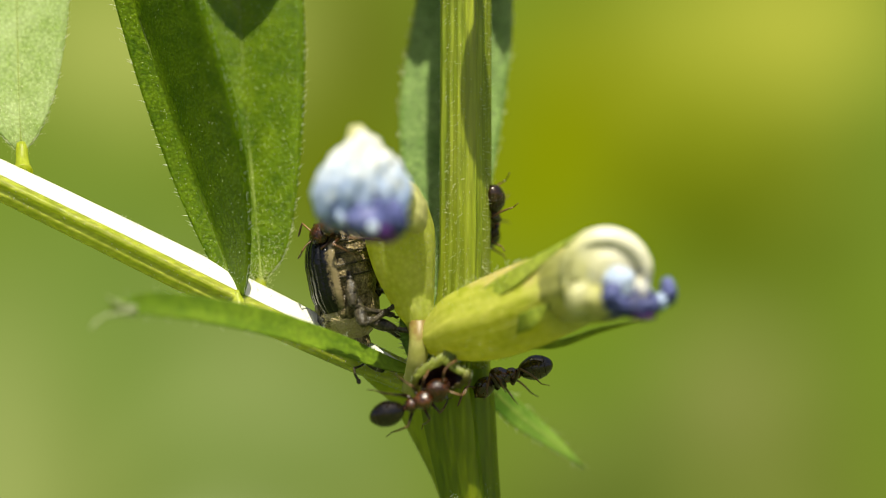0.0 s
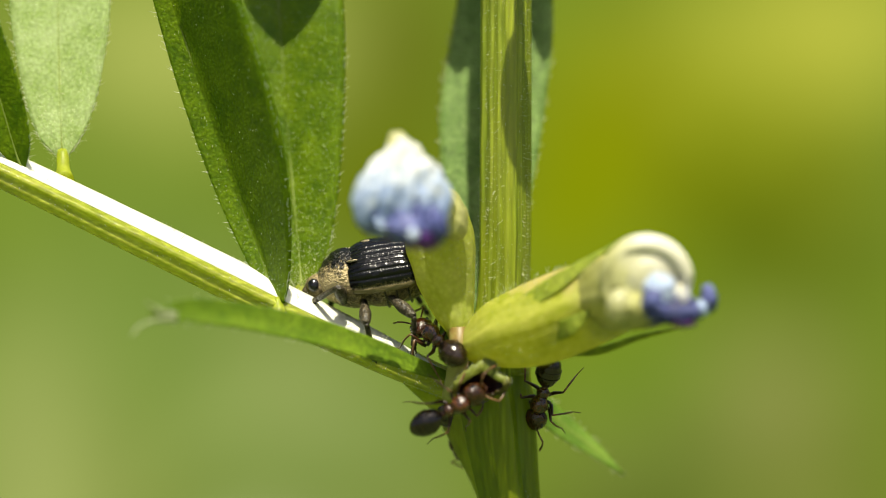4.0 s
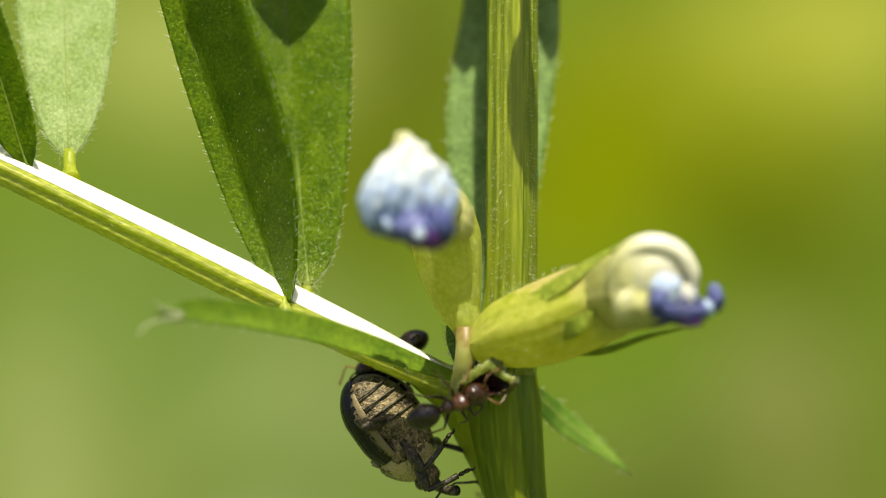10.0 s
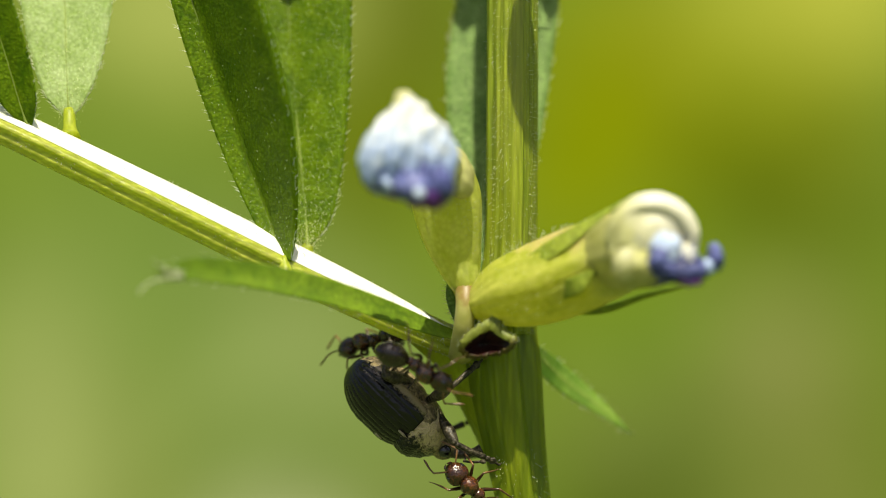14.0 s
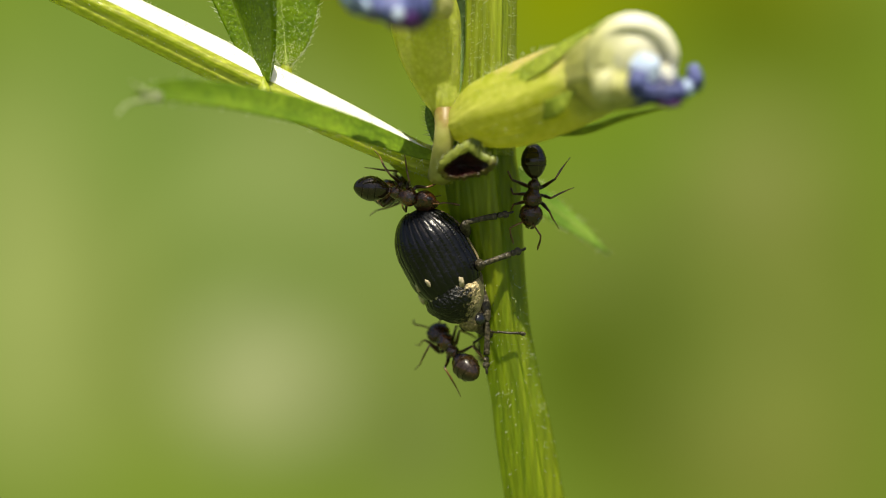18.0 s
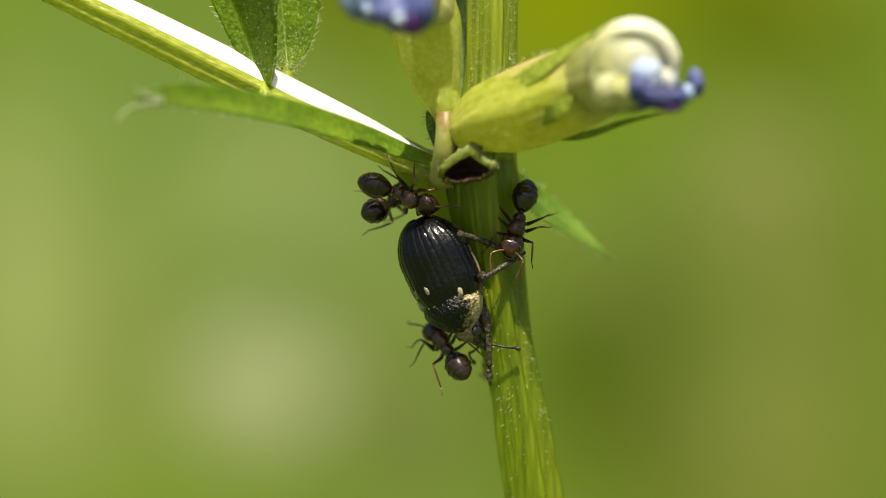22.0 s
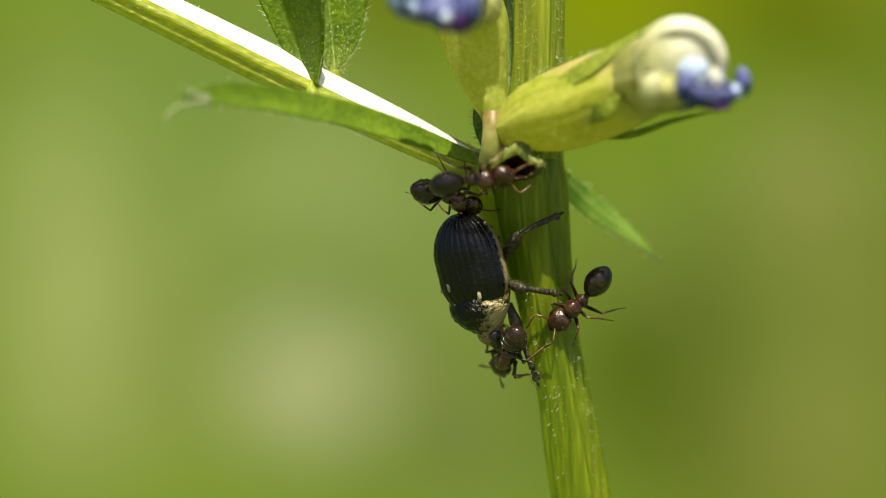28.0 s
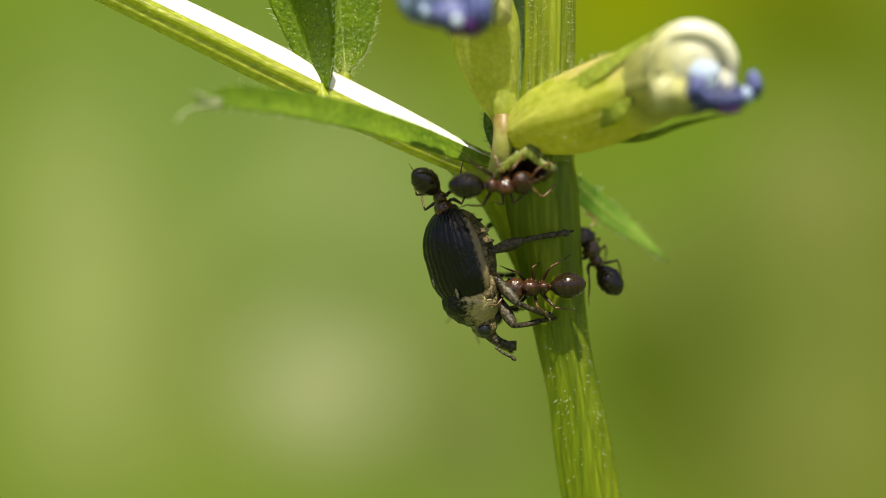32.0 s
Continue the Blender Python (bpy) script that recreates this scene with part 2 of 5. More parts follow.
def tint(m, way, low, high, colour, scale=900, wobble=0.5, most=1.0):
    """A second natural colour that comes in along a way, from low to high (metres, own space), with an uneven edge."""
    nt = m.node_tree
    n, l = nt.nodes, nt.links
    socket = n["Principled BSDF"].inputs["Base Color"]
    before = socket.links[0].from_socket
    tc = n.new("ShaderNodeTexCoord")
    dot = n.new("ShaderNodeVectorMath")
    dot.operation = "DOT_PRODUCT"
    dot.inputs[1].default_value = Vector(way).normalized()
    l.new(tc.outputs["Object"], dot.inputs[0])
    no = n.new("ShaderNodeTexNoise")
    no.inputs["Scale"].default_value = scale
    no.inputs["Detail"].default_value = 3
    l.new(tc.outputs["Object"], no.inputs["Vector"])
    add = n.new("ShaderNodeMath")
    add.operation = "MULTIPLY_ADD"
    add.inputs[1].default_value = (high - low) * 2 * wobble
    l.new(no.outputs["Fac"], add.inputs[0])
    l.new(dot.outputs["Value"], add.inputs[2])
    mr = n.new("ShaderNodeMapRange")
    mr.inputs["From Min"].default_value = low + (high - low) * wobble
    mr.inputs["From Max"].default_value = high + (high - low) * wobble
    mr.inputs["To Max"].default_value = most
    l.new(add.outputs[0], mr.inputs["Value"])
    mx = n.new("ShaderNodeMix")
    mx.data_type = "RGBA"
    l.new(mr.outputs["Result"], mx.inputs["Factor"])
    l.new(before, mx.inputs["A"])
    mx.inputs["B"].default_value = (*colour, 1)
    l.new(mx.outputs["Result"], socket)
    return m


def pigment(m, stops, low, high):
    """Petal colour that runs along the bud, from low to high (metres above the plant's foot), streaked by the veins."""
    nt = m.node_tree
    n, l = nt.nodes, nt.links
    tc = n.new("ShaderNodeTexCoord")
    sep = n.new("ShaderNodeSeparateXYZ")
    l.new(tc.outputs["Object"], sep.inputs["Vector"])
    mp = n.new("ShaderNodeMapping")
    mp.inputs["Scale"].default_value = (4200, 4200, 2400)
    l.new(tc.outputs["Object"], mp.inputs["Vector"])
    no = n.new("ShaderNodeTexNoise")
    no.inputs["Scale"].default_value = 1.0
    no.inputs["Detail"].default_value = 3
    l.new(mp.outputs["Vector"], no.inputs["Vector"])
    mr = n.new("ShaderNodeMapRange")
    mr.inputs["From Min"].default_value, mr.inputs["From Max"].default_value = low, high
    l.new(sep.outputs["Z"], mr.inputs["Value"])
    ma = n.new("ShaderNodeMath")
    ma.operation = "MULTIPLY_ADD"
    ma.inputs[1].default_value = 0.9
    l.new(no.outputs["Fac"], ma.inputs[0])
    l.new(mr.outputs["Result"], ma.inputs[2])
    su = n.new("ShaderNodeMath")
    su.operation = "SUBTRACT"
    su.inputs[1].default_value = 0.45
    l.new(ma.outputs[0], su.inputs[0])
    ramp = n.new("ShaderNodeValToRGB")
    els = ramp.color_ramp.elements
    els[0].position, els[0].color = stops[0][0], (*stops[0][1], 1)
    els[1].position, els[1].color = stops[-1][0], (*stops[-1][1], 1)
    for at, c in stops[1:-1]:
        els.new(at).color = (*c, 1)
    l.new(su.outputs[0], ramp.inputs["Fac"])
    for node in n:
        for s in node.inputs:
            if s.name in ("Base Color", "Color") and node.bl_idname in ("ShaderNodeBsdfPrincipled", "ShaderNodeBsdfTranslucent"):
                l.new(ramp.outputs["Color"], s)
    return m


M_FURL_ONE = pigment(material("petal_white_to_blue", (0.6, 0.6, 0.5), (0.8, 0.8, 0.7), 2400, 400, 0.5, 0.7, 0.3), ((0.0, (0.15, 0.05, 0.30)), (0.13, (0.13, 0.16, 0.42)), (0.30, (0.32, 0.43, 0.68)), (0.50, (0.46, 0.55, 0.70)), (0.70, (0.62, 0.64, 0.62)), (1.0, (0.60, 0.60, 0.46))), 0.3 - 0.0001, 0.3 + 0.0042)
M_FURL_TWO = pigment(material("petal_white_to_violet", (0.6, 0.6, 0.5), (0.8, 0.8, 0.7), 2400, 400, 0.5, 0.6, 0.3), ((0.0, (0.05, 0.04, 0.20)), (0.20, (0.10, 0.11, 0.34)), (0.32, (0.40, 0.42, 0.46)), (0.46, (0.66, 0.64, 0.47)), (1.0, (0.74, 0.73, 0.60))), 0.3 - 0.0028, 0.3 + 0.0010)


# ---- mesh helpers (millimetres) ----
def part(name, bm, m, parent, label="", at=None):
    """Links a bmesh, in the parent's own space and in millimetres, as one mesh object; at: where its own origin lies."""
    me = bpy.data.meshes.new(name)
    shift = Vector(at) if at else Vector((0, 0, 0))
    bm.transform(Matrix.Scale(MM, 4) @ Matrix.Translation(-shift))
    bmesh.ops.recalc_face_normals(bm, faces=bm.faces)
    for f in bm.faces:
        f.smooth = True
    bm.to_mesh(me)
    bm.free()
    me.materials.append(m)
    ob = new(name, me)
    ob.parent = parent
    ob.location = shift * MM
    if label:
        tagged(ob, label)
    return ob


def smooth_path(points, steps):
    """Catmull-Rom through points; each point may carry further numbers (a radius), which are blended too."""
    pts = [np.array(p, float) for p in points]
    pts = [2 * pts[0] - pts[1]] + pts + [2 * pts[-1] - pts[-2]]
    out = []
    for i in range(1, len(pts) - 2):
        p0, p1, p2, p3 = pts[i - 1:i + 3]
        for s in range(steps):
            t = s / steps
            out.append(0.5 * (2 * p1 + (p2 - p0) * t + (2 * p0 - 5 * p1 + 4 * p2 - p3) * t * t + (3 * p1 - p0 - 3 * p2 + p3) * t ** 3))
    out.append(pts[-2])
    return out


def tube(points, radii, n=10, steps=4, shape=None, bm=None, up=(0, -1, 0), open_end=False):
    """A tapered tube along a smooth path. shape(a) scales the radius round the section; a = 0 faces up."""
    bm = bm or bmesh.new()
    path = smooth_path([(*p, r) for p, r in zip(points, radii)], steps)
    rings = []
    ref = Vector(up)
    for i, p in enumerate(path):
        a, b = path[max(i - 1, 0)], path[min(i + 1, len(path) - 1)]
        d = Vector((b - a)[:3]).normalized()
        u = (ref - d * ref.dot(d))
        u = u.normalized() if u.length > 1e-4 else d.orthogonal().normalized()
        v = d.cross(u)
        c = Vector(p[:3])
        ring = []
        for k in range(n):
            w = 2 * math.pi * k / n
            r = max(p[3], 0.002) * (shape(w) if shape else 1.0)
            ring.append(bm.verts.new(c + (u * math.cos(w) + v * math.sin(w)) * r))
        rings.append(ring)
    for a, b in zip(rings, rings[1:]):
        for k in range(n):
            bm.faces.new((a[k], a[(k + 1) % n], b[(k + 1) % n], b[k]))
    bm.faces.new(rings[0])
    if not open_end:
        bm.faces.new(rings[-1])
    return bm


def blob(centre, radii, turn=(0, 0, 0), seg=20, rough=0.0, freq=2.0, bm=None, warp=None):
    """A rounded body with an uneven skin."""
    bm = bm or bmesh.new()
    made = bmesh.ops.create_uvsphere(bm, u_segments=seg, v_segments=max(8, seg * 2 // 3), radius=1.0)["verts"]
    m = Matrix.Translation(centre) @ Euler([radians(a) for a in turn]).to_matrix().to_4x4()
    for v in made:
        p = v.co.copy()
        if warp:
            p = warp(p)
        k = 1 + rough * noise.noise(p * freq + Vector(centre) * 1.7)
        v.co = m @ Vector((p.x * radii[0] * k, p.y * radii[1] * k, p.z * radii[2] * k))
    return bm


def blade(mid, wl, wr, left, right, thick=0.12, steps=7, across=5, curl=0.0, bm=None, wave=0.0):
    """A leaf blade: a midline, the widths of its two halves along it, the ways in which the halves spread, and its thickness."""
    bm = bm or bmesh.new()
    path = smooth_path([(*p, a, b) for p, a, b in zip(mid, wl, wr)], steps)
    left, right = Vector(left).normalized(), Vector(right).normalized()
    top, bot = [], []
    for i, p in enumerate(path):
        d = Vector((path[min(i + 1, len(path) - 1)] - path[max(i - 1, 0)])[:3]).normalized()
        c = Vector(p[:3])
        row_t, row_b = [], []
        for k in range(-across, across + 1):
            s = abs(k) / across
            way, w = (left, p[3]) if k < 0 else (right, p[4])
            nrm = d.cross(left).normalized() * -1 if k < 0 else d.cross(right).normalized()
            if k == 0:
                nrm = (d.cross(right) - d.cross(left)).normalized()
            w = max(w, 0.01)
            off = way * (w * s) + nrm * (curl * w * s * s + wave * w * s * math.sin(i * 0.9 + k))
            off += nrm * (0.03 * w * noise.noise((c + off) * 0.8) * 0.3)
            th = thick * (1.0 - 0.75 * s)
            row_t.append(bm.verts.new(c + off + nrm * th * 0.5))
            row_b.append(bm.verts.new(c + off - nrm * th * 0.5))
        top.append(row_t)
        bot.append(row_b)
    m = 2 * across
    for i in range(len(path) - 1):
        for k in range(m):
            bm.faces.new((top[i][k], top[i][k + 1], top[i + 1][k + 1], top[i + 1][k]))
            bm.faces.new((bot[i][k], bot[i + 1][k], bot[i + 1][k + 1], bot[i][k + 1]))
        for k in (0, m):
            bm.faces.new((top[i][k], bot[i][k], bot[i + 1][k], top[i + 1][k]))
    for i in (0, len(path) - 1):
        for k in range(m):
            bm.faces.new((top[i][k], top[i][k + 1], bot[i][k + 1], bot[i][k]))
    return bm


def hairs(spots, length, radius=0.012, bm=None, seed=1):
    """Fine tapered hairs at (place, outward way) spots."""
    rng = random.Random(seed)
    bm = bm or bmesh.new()
    for p, d in spots:
        d = (Vector(d) + Vector([rng.uniform(-0.45, 0.45) for _ in range(3)])).normalized()
        le = length * rng.uniform(0.45, 1.25)
        u = d.orthogonal().normalized()
        v = d.cross(u)
        p = Vector(p)
        base = [bm.verts.new(p + (u * math.cos(a) + v * math.sin(a)) * radius) for a in (0, 2.094, 4.189)]
        mid = [bm.verts.new(p + d * le * 0.6 + u * 0.05 * le + (u * math.cos(a) + v * math.sin(a)) * radius * 0.6) for a in (0, 2.094, 4.189)]
        tip = bm.verts.new(p + d * le + u * 0.14 * le)
        for k in range(3):
            j = (k + 1) % 3
            bm.faces.new((base[k], base[j], mid[j], mid[k]))
            bm.faces.new((mid[k], mid[j], tip))
    return bm


# ---- setting ----
def meadow_backdrop():
    """The far meadow, quite out of focus: soft patches of green, olive and straw on a wide upright sheet that glows by
    itself.
    """
    m = bpy.data.materials.new("distant_meadow_glow")
    m.use_nodes = True
    n, l = m.node_tree.nodes, m.node_tree.links
    n.remove(n["Principled BSDF"])
    # the meadow's daylight is put into the colours and emitted by the sheet
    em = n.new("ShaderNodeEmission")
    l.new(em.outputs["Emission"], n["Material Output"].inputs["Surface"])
    tc = n.new("ShaderNodeTexCoord")
    warp = n.new("ShaderNodeTexNoise")
    warp.inputs["Scale"].default_value = 7.0
    warp.inputs["Detail"].default_value = 1.0
    l.new(tc.outputs["Object"], warp.inputs["Vector"])
    mixv = n.new("ShaderNodeMix")
    mixv.data_type = "RGBA"
    mixv.blend_type = "LINEAR_LIGHT"
    mixv.inputs["Factor"].default_value = 0.03
    l.new(tc.outputs["Object"], mixv.inputs["A"])
    l.new(warp.outputs["Color"], mixv.inputs["B"])
    last = None
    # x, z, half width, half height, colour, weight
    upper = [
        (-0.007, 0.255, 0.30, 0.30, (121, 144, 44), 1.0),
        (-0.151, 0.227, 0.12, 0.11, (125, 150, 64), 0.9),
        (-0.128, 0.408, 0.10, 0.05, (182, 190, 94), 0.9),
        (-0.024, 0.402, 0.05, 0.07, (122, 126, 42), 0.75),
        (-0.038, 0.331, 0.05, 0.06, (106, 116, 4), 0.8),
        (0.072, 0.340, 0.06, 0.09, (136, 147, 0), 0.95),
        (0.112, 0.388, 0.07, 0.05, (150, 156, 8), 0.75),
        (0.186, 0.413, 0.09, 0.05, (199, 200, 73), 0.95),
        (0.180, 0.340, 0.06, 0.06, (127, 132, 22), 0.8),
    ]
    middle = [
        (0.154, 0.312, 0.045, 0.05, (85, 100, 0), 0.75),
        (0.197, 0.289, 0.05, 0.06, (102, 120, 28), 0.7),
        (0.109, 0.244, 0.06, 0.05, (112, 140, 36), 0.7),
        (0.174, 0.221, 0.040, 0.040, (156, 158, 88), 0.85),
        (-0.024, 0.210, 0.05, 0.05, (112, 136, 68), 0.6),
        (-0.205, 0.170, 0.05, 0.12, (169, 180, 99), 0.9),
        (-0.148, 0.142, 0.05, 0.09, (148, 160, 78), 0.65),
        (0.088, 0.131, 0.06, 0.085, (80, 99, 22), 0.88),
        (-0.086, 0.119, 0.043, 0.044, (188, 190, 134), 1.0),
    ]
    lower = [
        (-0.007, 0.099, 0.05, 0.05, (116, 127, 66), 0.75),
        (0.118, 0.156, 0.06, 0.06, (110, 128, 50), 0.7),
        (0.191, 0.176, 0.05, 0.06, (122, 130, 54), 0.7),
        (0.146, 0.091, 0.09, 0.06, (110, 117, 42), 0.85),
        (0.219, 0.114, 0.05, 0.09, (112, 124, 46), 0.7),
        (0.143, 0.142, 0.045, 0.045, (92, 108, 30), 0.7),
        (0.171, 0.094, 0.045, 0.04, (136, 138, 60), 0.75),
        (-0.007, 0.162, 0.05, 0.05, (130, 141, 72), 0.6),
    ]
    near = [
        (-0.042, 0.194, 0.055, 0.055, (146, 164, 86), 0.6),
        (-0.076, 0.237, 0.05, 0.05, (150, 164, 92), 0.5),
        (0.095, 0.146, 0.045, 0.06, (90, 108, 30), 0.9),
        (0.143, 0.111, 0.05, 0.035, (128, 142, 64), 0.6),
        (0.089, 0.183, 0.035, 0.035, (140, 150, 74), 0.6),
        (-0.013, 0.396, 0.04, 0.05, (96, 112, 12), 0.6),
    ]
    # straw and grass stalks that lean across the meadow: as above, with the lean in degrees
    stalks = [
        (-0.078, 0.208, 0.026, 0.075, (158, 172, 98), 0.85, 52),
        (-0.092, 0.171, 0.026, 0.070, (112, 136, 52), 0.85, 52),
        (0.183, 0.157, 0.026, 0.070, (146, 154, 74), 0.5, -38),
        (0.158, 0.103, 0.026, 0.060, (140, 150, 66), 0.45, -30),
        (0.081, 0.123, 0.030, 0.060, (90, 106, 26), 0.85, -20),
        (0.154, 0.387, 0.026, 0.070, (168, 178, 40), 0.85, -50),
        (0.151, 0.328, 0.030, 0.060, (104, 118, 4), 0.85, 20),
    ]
    patches = [(*p, 0) for p in upper + middle + lower + near] + stalks
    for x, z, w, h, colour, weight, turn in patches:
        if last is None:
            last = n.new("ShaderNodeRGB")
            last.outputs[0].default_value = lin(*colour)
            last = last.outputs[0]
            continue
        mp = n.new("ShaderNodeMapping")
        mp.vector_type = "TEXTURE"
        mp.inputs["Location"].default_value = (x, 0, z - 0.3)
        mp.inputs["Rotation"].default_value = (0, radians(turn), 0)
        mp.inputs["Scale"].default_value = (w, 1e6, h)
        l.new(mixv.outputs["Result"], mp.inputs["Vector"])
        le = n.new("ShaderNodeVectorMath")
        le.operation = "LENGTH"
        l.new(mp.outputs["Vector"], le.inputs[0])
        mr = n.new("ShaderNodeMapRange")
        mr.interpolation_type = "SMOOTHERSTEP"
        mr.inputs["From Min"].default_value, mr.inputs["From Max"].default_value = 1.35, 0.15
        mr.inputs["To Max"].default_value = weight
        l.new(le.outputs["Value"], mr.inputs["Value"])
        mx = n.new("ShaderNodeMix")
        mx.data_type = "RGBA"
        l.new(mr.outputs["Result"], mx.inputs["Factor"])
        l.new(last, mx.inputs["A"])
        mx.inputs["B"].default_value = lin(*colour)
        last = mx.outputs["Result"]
    blotch = n.new("ShaderNodeTexNoise")
    blotch.inputs["Scale"].default_value = 26.0
    blotch.inputs["Detail"].default_value = 1.0
    l.new(tc.outputs["Object"], blotch.inputs["Vector"])
    span = n.new("ShaderNodeMapRange")
    span.inputs["From Min"].default_value, span.inputs["From Max"].default_value = 0.3, 0.7
    span.inputs["To Min"].default_value, span.inputs["To Max"].default_value = 0.84, 1.14
    l.new(blotch.outputs["Fac"], span.inputs["Value"])
    dapple = n.new("ShaderNodeMix")
    dapple.data_type = "RGBA"
    dapple.blend_type = "MULTIPLY"
    dapple.inputs["Factor"].default_value = 1.0
    l.new(last, dapple.inputs["A"])
    l.new(span.outputs["Result"], dapple.inputs["B"])
    last = dapple.outputs["Result"]
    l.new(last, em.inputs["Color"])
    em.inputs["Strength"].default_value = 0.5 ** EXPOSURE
    bm = bmesh.new()
    cols = 24
    rows = []
    for i in range(cols + 1):
        a = (i / cols - 0.5) * 2
        y = 1.301 - 0.5 * a ** 4
        rows.append([bm.verts.new((a * 1.6, y, z)) for z in (-0.32, 0.0, 0.35, 0.7)])
    for a, b in zip(rows, rows[1:]):
        for k in range(3):
            bm.faces.new((a[k], b[k], b[k + 1], a[k + 1]))
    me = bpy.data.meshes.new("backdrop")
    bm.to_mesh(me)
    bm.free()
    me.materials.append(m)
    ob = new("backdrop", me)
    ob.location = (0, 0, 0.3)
    return tagged(ob, "glowing sheet painted as a blurred distant meadow in greens, olive and straw yellow", "meadow", kind="structure")


def ground_sheet():
    m = material("meadow_ground", (0.045, 0.075, 0.014), (0.10, 0.14, 0.03), 90, 6, 0.9, 0.3)
    bm = bmesh.new()
    ring = None
    centre = bm.verts.new((0, 0, 0))
    for r in (0.4, 1.2, 4, 20, 120, 900):
        nxt = [bm.verts.new((r * math.cos(k * math.pi / 16), r * math.sin(k * math.pi / 16), 0.012 * noise.noise((r, k * 0.7, 0)) if r < 30 and r > 0.5 else 0)) for k in range(32)]
        for k in range(32):
            if ring is None:
                bm.faces.new((centre, nxt[k], nxt[(k + 1) % 32]))
            else:
                bm.faces.new((ring[k], nxt[k], nxt[(k + 1) % 32], ring[(k + 1) % 32]))
        ring = nxt
    me = bpy.data.meshes.new("ground")
    bm.to_mesh(me)
    bm.free()
    me.materials.append(m)
    return tagged(new("ground", me), "green meadow ground of short grass and soil", "ground", kind="structure")


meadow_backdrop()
ground_sheet()

# ---- the vetch ----
BASE = Vector((12.0, 6.0, -HEIGHT))
plant = new("vetch_plant")
plant.location = BASE * MM + Vector((0, 0, HEIGHT * MM))
tagged(plant, "hairy green vetch stem with leaflets and two opening buds", "plant")


def grow(name, bm, m, parent=plant, label=""):
    bm.transform(Matrix.Translation(-BASE))
    return part(name, bm, m, parent, label)


def ribbed(w):
    q = w - 0.44
    return 0.93 / max(abs(math.cos(q)), abs(math.sin(q))) ** 0.55 * (1 + 0.030 * math.cos(17 * w) + 0.018 * math.cos(34 * w + 1))


def angled(w):
    q = w - 0.44
    side = (w + math.pi) % (2 * math.pi) - math.pi
    channel = 1 - 0.30 * max(0.0, math.cos((side + 0.78) / 0.66 * math.pi / 2)) ** 2 if abs(side + 0.78) < 0.66 else 1
    return channel * 0.93 / max(abs(math.cos(q)), abs(math.sin(q))) ** 0.6 * (1 + 0.009 * math.cos(21 * w) + 0.008 * math.cos(34 * w + 1))


STEM = [(2.46, 1, 27.09), (2.39, 0.5, 14.89), (2.36, 0.2, 8.84), (2.34, 0, 2.82), (2.28, 0, -1.58), (2, 0, -4.38), (2.12, 0, -5.98),
        (2.48, 0, -8.58), (2.84, 0, -10.84), (3.24, 0, -12.84), (3.87, 0.2, -16.47), (6.5, 1.0, -32), (9.5, 3.0, -80), (11.5, 5.5, -180), (12, 6, -300.5)]
STEM_R = [0.85, 0.85, 0.85, 0.86, 0.88, 1.15, 1.22, 1.02, 0.88, 0.86, 0.98, 1.0, 1.1, 1.2, 1.3]
stem = grow("stem", tube(STEM[:6], STEM_R[:6], n=120, steps=9, shape=ribbed), M_STEM, label="ribbed yellow-green stem with fine white hairs")

grow("lower_stem", tube(STEM[4:], [0.78, 1.17] + STEM_R[6:], n=120, steps=9, shape=angled), M_LOWSTEM, stem, "deeper green lower stem")


def skin_spots(points, radii, count, seed, way=None, lo=0.0, hi=1.0, steps=9):
    """Places on a tube's skin, with the way out of it."""
    rng = random.Random(seed)
    path = smooth_path([(*p, r) for p, r in zip(points, radii)], steps)
    out = []
    for _ in range(count):
        i = min(int((lo + (hi - lo) * rng.random()) * (len(path) - 1)), len(path) - 2)
        k = rng.random()
        p = path[i] * (1 - k) + path[i + 1] * k
        d = Vector((path[i + 1] - path[i])[:3]).normalized()
        u = d.orthogonal().normalized()
        v = d.cross(u)
        w = rng.uniform(0, 2 * math.pi)
        o = u * math.cos(w) + v * math.sin(w)
        out.append((Vector(p[:3]) + o * p[3] * 0.97, o + d * 0.3))
    return out


tagged(grow("hairs", hairs(skin_spots(STEM[1:6], STEM_R[1:6], 1400, 3) + skin_spots(STEM[7:12], STEM_R[7:12], 420, 5), 0.19, 0.008, seed=4), M_HAIR, stem), kind="stuff")

# short pale points that imitate sparkle on the stem
tagged(grow("papilla_glints", hairs(skin_spots(STEM[1:6], STEM_R[1:6], 4200, 33) + skin_spots(STEM[7:12], STEM_R[7:12], 350, 35), 0.05, 0.012, seed=6), M_PAPILLA_GLINT, stem), kind="stuff")

def edge_spots(mid, widths, way, count, seed):
    rng = random.Random(seed)
    path = smooth_path([(*p, w) for p, w in zip(mid, widths)], 8)
    way = Vector(way).normalized()
    out = []
    for _ in range(count):
        i = rng.randrange(len(path) - 1)
        k = rng.random()
        p = path[i] * (1 - k) + path[i + 1] * k
        d = Vector((path[i + 1] - path[i])[:3]).normalized()
        out.append((Vector(p[:3]) + way * p[3], way * 0.8 + d * 0.5))
    return out


# leaf stalk: channelled above, rounded below
RACHIS = [(-21.92, -1.6, 6.12), (-17.82, -1.4, 4), (-14.3, -1.2, 2.35), (-10.57, -1, 0.53), (-7.62, -0.8, -0.93), (-4.45, -0.6, -2.52), (-1.67, -0.5, -3.88), (0.12, -0.4, -4.68), (1.32, -0.2, -5.17)]
RACHIS_R = [0.52, 0.58, 0.64, 0.68, 0.70, 0.70, 0.60, 0.52, 0.55]


